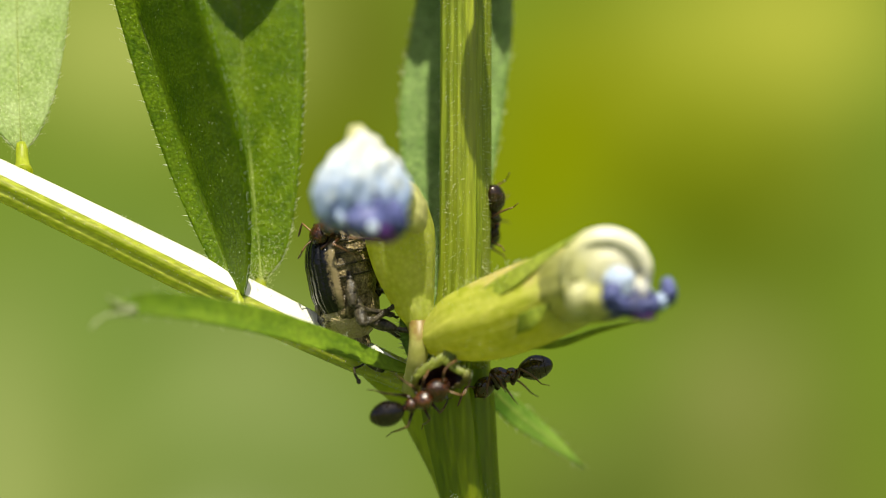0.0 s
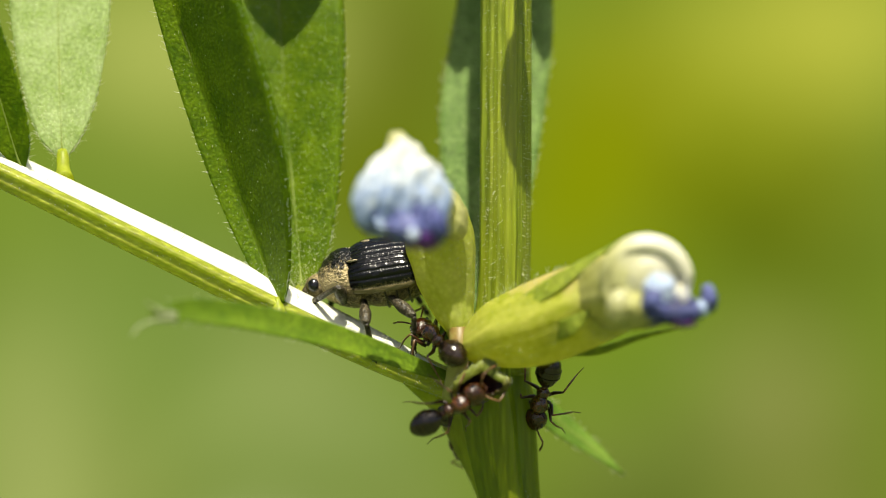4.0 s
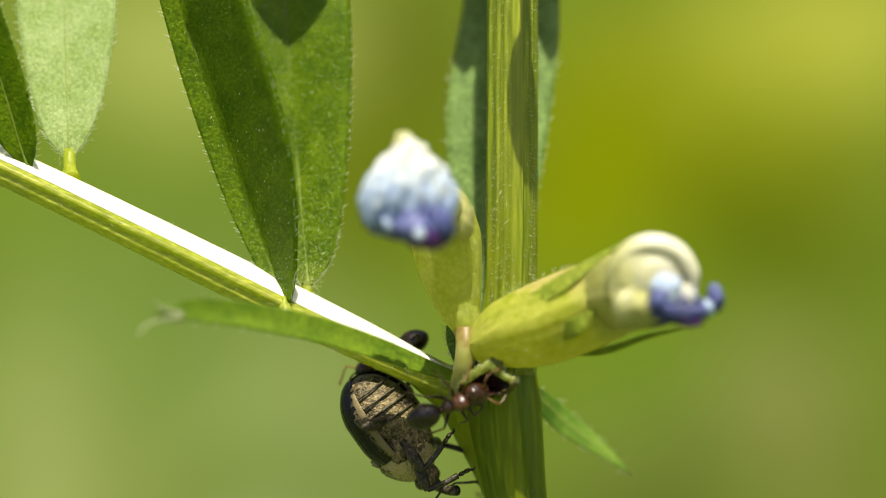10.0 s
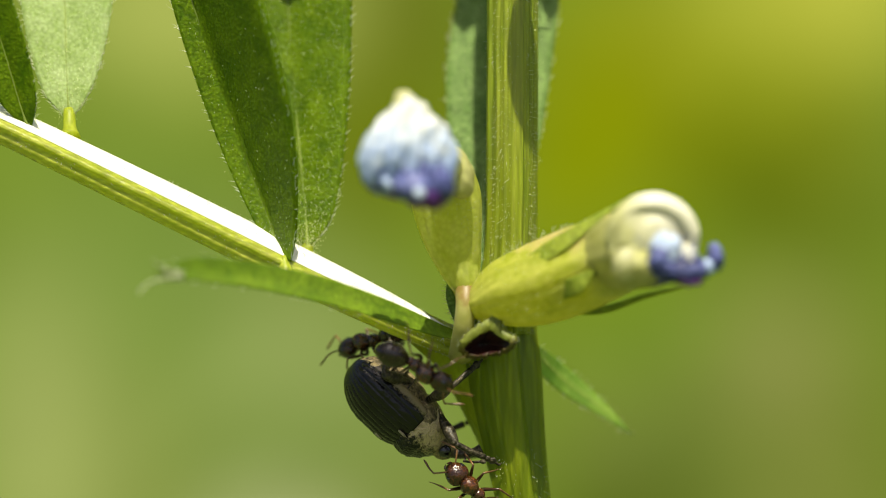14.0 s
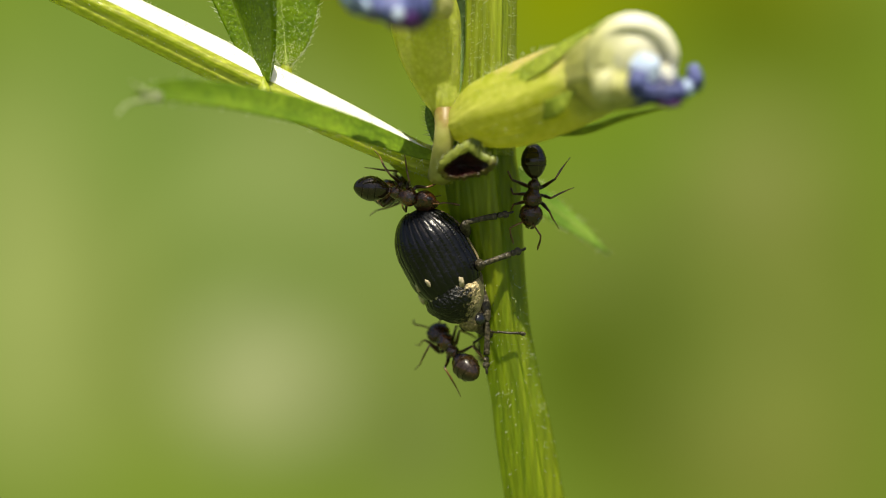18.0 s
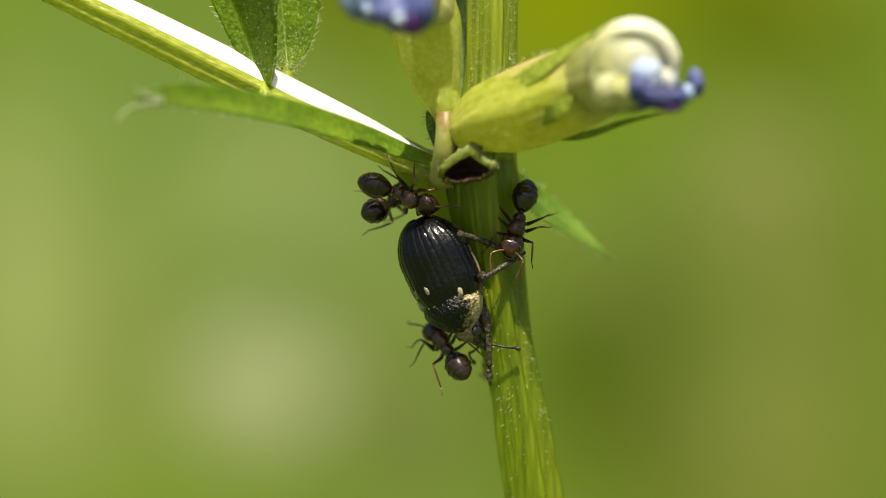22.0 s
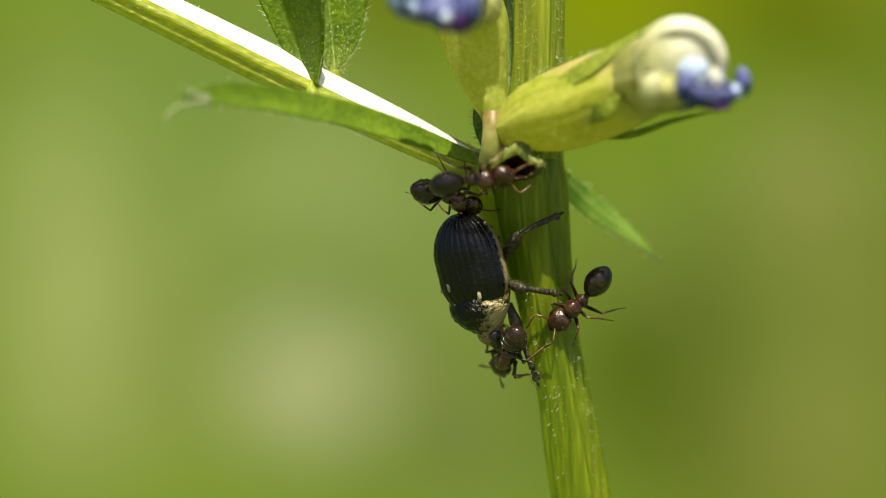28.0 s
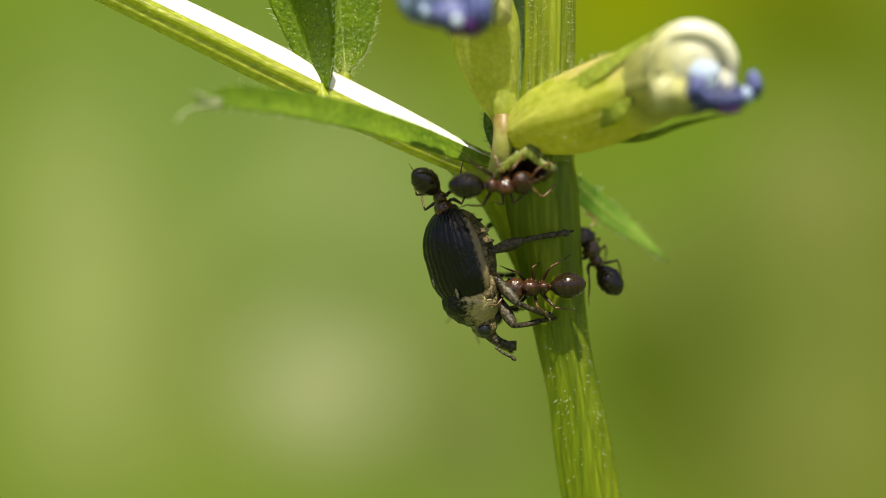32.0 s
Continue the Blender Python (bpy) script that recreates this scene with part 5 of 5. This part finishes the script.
# ---- what moves ----
def motions():
    move_weevil(weevil, [
        (0, -2.3, 0.16, -1.59, -3.42, -0.6, 126),
        (0.5, -2.32, 0.11, -1.65, -3.41, -0.6, 126),
        (1, -2.37, -0.07, -1.8, -3.49, -0.6, 126),
        (1.5, -1.89, 0.02, -2.32, -3.26, -0.6, 126),
        (2, -2.01, 0.01, -3, -2.97, -0.6, 122),
        (2.5, -1.79, 0.07, -3.74, -2.02, -0.6, 98),
        (3, -0.99, -0.42, -4.07, -0.12, -0.6, 66),
        (3.5, -1.03, -0.48, -4.11, 0.02, -0.6, 68),
        (4.3, -0.83, -1.2, -3.43, -2.4, 0.3, 125),
        (5, -0.7, -2.3, -2.22, -4.63, 1.2, 200),
        (5.5, -0.62, -2.28, -0.9, -4.31, 1.4, 238),
        (6, -0.64, -2.19, -0.92, -4.3, 1.4, 245),
        (7, -0.69, -2.21, -0.97, -4.32, 1.4, 245),
        (8, -0.65, -2.22, -0.93, -4.37, 1.4, 245),
        (8.6, -0.65, -2.25, -0.85, -4.8, 1.3, 245)] + [
        (9, -0.73, -2.49, -0.97, -5.12, 1.1, 240),
        (9.4, -1.75, -4.02, -1.67, -6.62, 0.7, 200),
        (9.7, -2.77, -4.82, -1.26, -7.63, 0.3, 150),
        (10, -2.93, -5.07, -0.87, -7.91, 0, 138),
        (11, -3.06, -5.33, -1.17, -8.16, -0.2, 130),
        (12, -3.09, -5.97, -1.08, -8.8, -0.2, 122),
        (13, -2.78, -5.82, -0.23, -8.3, -0.3, 98),
        (14, -2.78, -6, -0.37, -8.33, -0.4, 90),
        (14.5, -2.13, -5.89, 0.36, -8.38, -0.6, 80),
        (15, -1.69, -7.15, 1.33, -8.91, -0.8, 65),
        (15.5, -1.45, -6.64, 0.64, -9.72, -1, 56),
        (16.5, -0.79, -6.81, 1.19, -10.2, -1, 49),
        (17.5, -0.5, -6.76, 1.47, -10.22, -1, 44)] + [
        (18, -0.33, -6.77, 1.6, -10.28, -1, 44),
        (19, -0.34, -6.62, 1.49, -10.37, -1, 46),
        (20, -0.14, -6.72, 1.95, -10.13, -1, 42),
        (21, -0.1, -6.67, 1.99, -10.08, -1, 42),
        (22, -0.24, -6.77, 1.49, -10.58, -1, 46),
        (23, -0.14, -6.71, 1.65, -10.62, -1, 46),
        (24, -0.06, -6.83, 1.77, -10.6, -1, 46),
        (25.5, -0.26, -6.61, 1.08, -10.56, -1, 49),
        (26.5, -0.35, -6.44, 0.63, -10.53, -1, 53),
        (27, -0.36, -6.65, 0.56, -10.64, -1, 57),
        (28, -0.43, -6.69, 0.56, -10.68, -1, 63)] + [
        (29, -0.43, -6.71, 0.52, -10.7, -1, 63),
        (30, -0.41, -6.71, 0.52, -10.7, -1, 63),
        (31, -0.55, -6.77, 0.31, -10.72, -1, 69),
        (31.4, -0.62, -6.78, 0.38, -10.66, -1, 67),
        (31.7, -0.86, -6.73, 0.14, -10.4, -1, 72),
        (32, -1.09, -6.65, -0.13, -10, -1, 88)], (
        # front, middle and hind foot
        [(0, 1.85, -1.6, -3.19), (1, 1.62, -1.6, -3.12), (1.6, 0.11, -1.6, -3.62), (2, -1.99, -1.6, -3.43), (3, -4.62, -1.6, -1.4), (3.5, -4.47, -1.6, -1.22), (5.5, -3.66, 0.4, -4.29), (8, -3.71, 0.4, -4.21), (9, -3.69, 0.3, -4.29), (10, 0.92, -0.8, -7.75), (11, 0.09, -0.8, -8.51),
         (13, 1.02, -1, -7.54), (14, 1.81, -1, -8.98), (15, 2.97, -1.2, -8.35), (18, 2.2, -1, -12.52), (20, 2.21, -1, -12.37), (22, 2.29, -1, -12.52), (24, 2.25, -1, -12.52), (27, 2.38, -1, -12.4), (29, 2.3, -1, -12.46), (31.2, 2.15, -1, -12.44), (32, 2.39, -1, -9.97)],
        [(0, -0.08, -1.4, -2.21), (1, -0.05, -1.4, -2.24), (2, -1.01, -1.4, -3.24), (3, -2.07, -1.6, -3.36), (3.5, -2.2, -1.6, -3.38), (5.5, -1.62, 0.4, -5.89), (8, -1.81, 0.4, -5.95), (9, -2.59, 0.2, -5.89), (10, 0.23, -0.8, -6.46), (12, 0.22, -0.8, -6.37),
         (13, 0.33, -0.8, -6.23), (14, 1.22, -1, -5.41), (15, 1.33, -1.2, -5.04), (18, 3.44, -1.2, -7.75), (20, 3.53, -1.2, -7.84), (22, 3.41, -1.2, -7.75), (24, 3.23, -1.2, -8.46), (27, 2.92, -1.2, -9.04), (28, 3.06, -1.2, -9.18), (30, 2.21, -1.2, -9.5), (32, 2.49, -1.2, -9.89)],
        [(0, -0.12, -1.4, -2.6), (2, -0.22, -1.4, -2.26), (3, -0.75, -1.6, -3.76), (3.5, -1.02, -1.6, -3.78), (5.5, -0.21, 1, -4.01), (9, -0.28, 1, -4.02), (10, -3.25, -0.6, -5.97), (12, -1.97, -0.6, -4.79), (13, -1.95, -0.8, -4.54), (14, -1.96, -0.8, -4.62),
         (15, 0.34, -1, -4.85), (18, 3, -1.2, -6.46), (20, 2.83, -1.2, -6.8), (22, 2.71, -1.2, -7.55), (23, 3.03, -1.2, -6.54), (24, 3.17, -1.2, -6.46), (27, 3.11, -1.2, -6.39), (29, 3.11, -1.2, -6.35), (31, 3.07, -1.2, -6.37), (32, 3.27, -1.2, -6.83)]))

    move_ant(feeding_ant, [
        (0, -0.47, -5.82, 0.62, -5.51, 1.44, -4.93, -3, 20),
        (1, -0.63, -5.89, 0.44, -5.65, 1.41, -5.11, -3, 20),
        (2, -0.35, -5.91, 0.76, -5.62, 1.57, -5.13, -3, 20),
        (3, -0.29, -5.97, 0.68, -5.55, 1.51, -4.97, -3, 20),
        (5.5, -0.63, -5.92, 0.32, -5.32, 1.19, -4.86, -3, 25),
        (7, -0.66, -5.9, 0.29, -5.33, 1.16, -4.91, -3, 25),
        (9, -0.6, -5.84, 0.29, -5.33, 1.2, -4.91, -3, 25),
        (10, -0.71, -5.73, 0.28, -5.36, 1.19, -4.94, -3, 25),
        (10.6, -0.94, -5.6, -0.01, -5.37, 0.77, -5.12, -2.9, 40),
        (11, -1.31, -5.51, -0.59, -5.33, 0.05, -5.26, -3, 60),
        (12, -1.96, -5.11, -0.91, -5.38, 0.12, -5.65, -2.9, 70)] + [
        (13, -1.52, -5.46, -0.46, -5.61, 0.61, -6, -2.9, 60),
        (14, -1.87, -5.1, -0.84, -5.53, 0.03, -6.27, -3, 60),
        (15, -2.04, -5.19, -1.19, -5.51, -0.5, -5.35, -1, 60),
        (16.5, -1.86, -5.49, -1.2, -5.41, -0.6, -5.05, -0.4, 50),
        (18, -1.24, -5.72, -0.74, -5.42, -0.23, -5.12, 0.6, 40),
        (19, -1.65, -5.97, -1.11, -5.86, -0.7, -5.46, 0.4, 40),
        (21, -1.57, -6.1, -0.97, -5.89, -0.56, -5.45, 0.4, 40),
        (22, -1.67, -6.14, -1.03, -5.9, -0.56, -5.45, 0.4, 40),
        (23, -1.31, -5.83, -0.74, -5.57, -0.34, -5.23, 0.4, 40),
        (24, -1.35, -5.84, -0.6, -5.56, -0.14, -5.2, 0.2, 40)] + [
        (27, -1.14, -5.28, -0.35, -5.08, 0.14, -4.76, -1.4, 40),
        (28, -0.89, -5.23, 0.2, -5.03, 1.09, -4.99, -3, 40),
        (29, -0.45, -5.19, 0.54, -5.11, 1.44, -5.03, -3, 35),
        (30, -0.5, -5.05, 0.49, -5.05, 1.24, -4.97, -3, 30),
        (31, -0.54, -5.05, 0.43, -5.05, 1.2, -4.94, -3, 30),
        (32, -0.48, -5.11, 0.53, -5.15, 1.3, -5.03, -3, 30)], 1, 1, 0.6)

    move_ant(biting_ant, [
        (0, -1.53, 0.9, -2.15, 0.55, -2.82, 0.24, -2, 40),
        (1, -1.81, 0.48, -2.48, 0.13, -3.18, -0.3, -2, 40),
        (2, -1.74, 0.54, -2.33, 0.26, -2.92, -0.17, -2, 40),
        (2.5, -0.99, 0.37, -1.58, 0.13, -2.17, -0.15, -1.2, 60),
        (3, -0.1, 0.28, -0.64, -0.12, -1.1, -0.36, -0.4, 80),
        (3.5, -0.44, 0.36, -0.94, -0.14, -1.33, -0.44, -0.4, 80),
        (4.5, -0.87, -0.58, -1.67, -0.98, -2.47, -1.38, 0, 90),
        (5.5, -1.52, -2.08, -2.42, -2.08, -3.34, -2.18, 0.4, 80),
        (6, -1.54, -1.99, -2.48, -1.97, -3.38, -2.09, 0.4, 80),
        (7, -1.61, -1.81, -2.55, -1.83, -3.49, -2.01, 0.4, 80),
        (9, -1.45, -1.91, -2.55, -1.75, -3.39, -2.01, 0.4, 80),
        (10, -1.04, -3.4, -2.15, -3.89, -3.16, -4.56, 1, 70)] + [
        (11, -1.02, -3.54, -2.13, -4.12, -3.59, -4.83, 1, 70),
        (12, -1.09, -3.85, -2.4, -4.36, -3.49, -4.62, 0.8, 70),
        (13, -1.74, -4.65, -2.65, -4.81, -3.53, -5.13, 0.6, 60),
        (14, -1.98, -4.53, -2.75, -4.81, -3.49, -5.01, 0.6, 60),
        (15, -1.99, -5.11, -1.71, -5.73, -2.47, -5.93, 0.2, 60),
        (16.5, -2.09, -6.02, -1.19, -6.12, -0.6, -6.42, -0.8, 50),
        (17.5, -1.94, -5.61, -0.95, -5.81, -0.16, -6.16, -1.4, 40),
        (18, -1.77, -5.63, -0.78, -5.77, -0.03, -6.1, -1.4, 40),
        (19, -1.94, -5.46, -0.87, -5.68, 0.04, -6.08, -1.4, 40),
        (20, -2.01, -5.32, -0.81, -5.88, 0.18, -6.11, -1.4, 40)] + [
        (21, -2.03, -5.19, -0.85, -5.75, 0.24, -6.07, -1.4, 40),
        (22, -1.93, -5.27, -0.73, -5.67, 0.24, -6.14, -1.4, 40),
        (23, -2.07, -5.55, -0.77, -5.75, 0.22, -5.99, -1.4, 40),
        (24, -2.05, -5.51, -0.73, -5.71, 0.26, -6.11, -1.4, 40),
        (26.5, -2.16, -5.4, -1.02, -5.48, -0.19, -6.12, -1.4, 40),
        (27, -2.09, -5.39, -0.91, -5.47, -0.06, -6.24, -1.4, 40),
        (28, -1.5, -5.6, -0.67, -5.84, -0.08, -6.16, -1.2, 40),
        (30, -1.46, -5.54, -0.71, -5.76, -0.08, -6.14, -1.2, 40),
        (31, -1.54, -5.54, -0.83, -5.78, -0.23, -6.22, -1.2, 40),
        (32, -2.04, -5.25, -1.44, -5.84, -1.48, -6.67, -1.2, 30)], 1, 2, 0.5)

    move_ant(stem_ant, [
        (0, 3.36, 1.34, 3.36, 0.81, 3.28, 0.16, 1.2, 90),
        (0.4, 3.47, 0.62, 3.51, 0.27, 3.67, -0.34, 1.2, 80),
        (0.7, 3.77, -0.66, 3.98, -1.17, 4.49, -1.58, 2, 60),
        (1.1, 4.28, -1.91, 4.39, -2.43, 4.69, -2.94, 2.2, 60),
        (2, 4.9, -1.9, 4.8, -2.5, 4.6, -3.1, 1.6, 30),
        (3, 3.99, -3.95, 3.65, -4.61, 3.29, -5.25, -0.2, 20),
        (3.5, 3.78, -4.31, 3.6, -5.01, 3.34, -5.87, -0.6, 20),
        (5.5, 3.87, -5.14, 3.73, -5.89, 3.47, -6.73, -0.6, 20),
        (6, 3.79, -4.65, 3.75, -5.63, 3.81, -6.56, -0.6, 10),
        (6.5, 3.8, -5.22, 3.5, -6.01, 3.2, -6.81, -0.9, 10),
        (7, 2.82, -6.58, 2.44, -7.5, 2.23, -8.37, -1.5, 0),
        (8, 2.76, -8.03, 2.01, -8.22, 1.34, -8.66, -1.5, 0)] + [
        (9, 2.78, -9.04, 2.05, -8.84, 1.3, -8.88, -1.5, 0),
        (10, 2.89, -10.25, 2.2, -10.84, 1.8, -11.83, -1.5, 0),
        (12, 2.78, -12.04, 2.28, -11.25, 1.79, -10.46, -1.5, 0),
        (13.5, 2.47, -10.7, 1.68, -9.91, 0.99, -9.12, -1.6, 10),
        (14, 1.8, -10.6, 0.98, -9.87, 0.27, -9.16, -1.6, 10),
        (15, 1.39, -11.08, 0.97, -10.28, 0.5, -9.65, -1, 30),
        (16.5, 1.3, -12.07, 0.8, -11.37, 0.4, -10.66, -0.4, 30),
        (18, 1.37, -11.85, 0.87, -11.33, 0.49, -10.84, -0.2, 20),
        (20, 1.52, -11.74, 0.96, -11.22, 0.52, -10.79, -0.2, 20),
        (21, 1.3, -11.57, 0.9, -10.97, 0.52, -10.48, -0.2, 20)] + [
        (22, 1.06, -11.65, 0.66, -11.09, 0.26, -10.64, -0.2, 20),
        (23, 1.34, -11.77, 1.02, -11.25, 0.8, -10.72, -0.2, 20),
        (24, 1.57, -11.73, 1.16, -11.21, 0.8, -10.81, -0.2, 20),
        (27, 1.28, -11.34, 0.8, -11.06, 0.44, -10.82, -0.8, 20),
        (28, 1.44, -10.82, 1.22, -11.42, 1, -11.82, -0.8, 20),
        (29, 1.64, -10.94, 1.34, -11.38, 1.04, -11.68, -0.8, 20),
        (31, 1.5, -11, 1.04, -11.32, 0.65, -11.52, -0.8, 20),
        (31.5, 1.14, -10.85, 0.63, -10.85, 0.23, -10.44, 0.6, 20),
        (32, 0.15, -9.81, -0.26, -9.4, -0.67, -8.89, 1.4, 20)], 1, 3, 1.0)

    move_ant(side_ant, [
        (0, 4.65, 17.24, 4.65, 16.42, 4.66, 15.61, 1.6, 90),
        (13.5, 2.85, 16.98, 2.85, 16.17, 2.85, 15.36, 1.6, 90),
        (14.5, 3.67, 7.9, 3.67, 7.1, 3.67, 6.3, 0.6, 60),
        (15, 4.04, 2.16, 3.96, 1.48, 3.9, 0.8, 0.2, 60),
        (15.5, 3.98, -4, 3.94, -4.64, 3.87, -5.3, 0, 60),
        (17.5, 3.82, -4.82, 3.78, -5.76, 3.63, -6.61, -0.6, 20),
        (18, 3.8, -4.75, 3.84, -5.75, 3.67, -6.64, -0.8, 20),
        (19, 3.72, -5.69, 3.48, -6.37, 3.37, -7.28, -1.2, 10),
        (20, 3.62, -5.73, 3.4, -6.51, 3.23, -7.2, -1.2, 10),
        (21, 3.52, -5.56, 3.13, -6.6, 2.87, -7.31, -1.2, 10),
        (22, 3.46, -5.88, 3.23, -6.71, 3.01, -7.39, -1.2, 10)] + [
        (23, 3.97, -6.25, 3.77, -7.15, 3.47, -7.96, -1, 10),
        (24, 4.32, -6.45, 4.09, -7.32, 3.63, -7.96, -1, 10),
        (26.5, 3.79, -8.33, 3.09, -9.07, 2.56, -9.67, -1, 20),
        (27, 4.05, -8.44, 3.34, -9.4, 2.73, -10.15, -1, 20),
        (28, 4.33, -8.79, 3.7, -9.59, 2.97, -10.11, -1, 20),
        (29, 4.18, -8.71, 3.32, -8.95, 2.59, -9, -1, 20),
        (30, 3.73, -8.4, 2.82, -8.52, 2.01, -8.64, -1.2, 15),
        (31, 3.61, -8.48, 2.62, -8.66, 1.87, -8.7, -1.2, 15),
        (32, 3.07, -8.72, 1.88, -8.82, 0.99, -8.86, -1.6, 15)], -1, 4, 1.0)

    move_ant(bud_ant, [
        (0, 4.73, -4.52, 3.74, -4.75, 3.05, -5.11, -1, 100),
        (1, 4.19, -4.61, 3.34, -4.76, 2.61, -5.24, -1.4, 90),
        (1.5, 4.35, -4.75, 3.51, -4.75, 2.78, -4.82, -2, 70),
        (2, 4.07, -4.88, 3.06, -4.57, 2.16, -4.18, -2.6, 40),
        (2.5, 3.3, -4.49, 2.42, -4.01, 1.55, -3.62, -3, 30),
        (3, 2.06, -3.45, 1.16, -3.32, 0.54, -3.26, -3, 20),
        (3.5, 0.64, -3.51, -0.02, -3.01, -0.62, -2.62, -2.4, 30),
        (4.5, 0.23, -3.64, -0.17, -3.31, -0.56, -3.05, -1, 30),
        (5.5, 0.29, -3.77, -0.17, -3.57, -0.62, -3.32, 1, 40),
        (7, 0.99, -4.08, 0.37, -4.08, -0.25, -4.08, 2.6, 60),
        (10, 1.98, -3.7, 1.77, -4.31, 1.67, -5.13, 2.4, 120)] + [
        (14, 2.37, -5.56, 2.37, -6.38, 2.37, -7.19, 1.8, 90),
        (15, 3.5, -7.38, 3.14, -6.77, 2.83, -6.17, 1, 60),
        (15.6, 3.32, -7.09, 3.01, -6.47, 2.81, -5.86, 1.6, 60),
        (18, 3.03, -7.12, 3.03, -6.51, 3.03, -5.9, 1.8, 60),
        (30, 2.88, -8.45, 2.88, -7.84, 2.88, -7.22, 1.8, 60),
        (31.2, 3.27, -8.46, 3.07, -7.74, 2.96, -7.03, 1.6, 60),
        (32, 4.46, -8.61, 3.94, -7.9, 3.69, -7.24, 0.6, 40)], 1, 5, 1.0)

    move_ant(low_ant, [
        (0, 1.9, -6.72, 1.9, -7.33, 1.7, -8.14, 1.2, 90),
        (1.5, 1.96, -6.75, 1.8, -7.36, 1.64, -8.06, 1, 90),
        (2, 1.59, -6.34, 1.43, -7.05, 1.23, -7.79, 0.8, 80),
        (3, 0.77, -6.27, 0.73, -6.98, 0.69, -7.68, 0.8, 60),
        (3.5, 0.67, -5.99, 0.75, -6.69, 0.79, -7.4, 0.8, 60),
        (5.5, -0.41, -6.81, 0.19, -7.21, 0.69, -7.52, 0.6, 60),
        (6, 1.96, -7.28, 1.76, -7.78, 1.45, -8.29, 1.6, 60),
        (9, 2.15, -7.3, 1.95, -7.91, 1.54, -8.41, 1.6, 60),
        (12, 2.05, -9.35, 2.05, -9.96, 2.05, -10.57, 1.4, 60),
        (32, 2.77, -11.37, 2.77, -11.98, 2.77, -12.6, 1.6, 60)], 1, 6, 0.8)


motions()
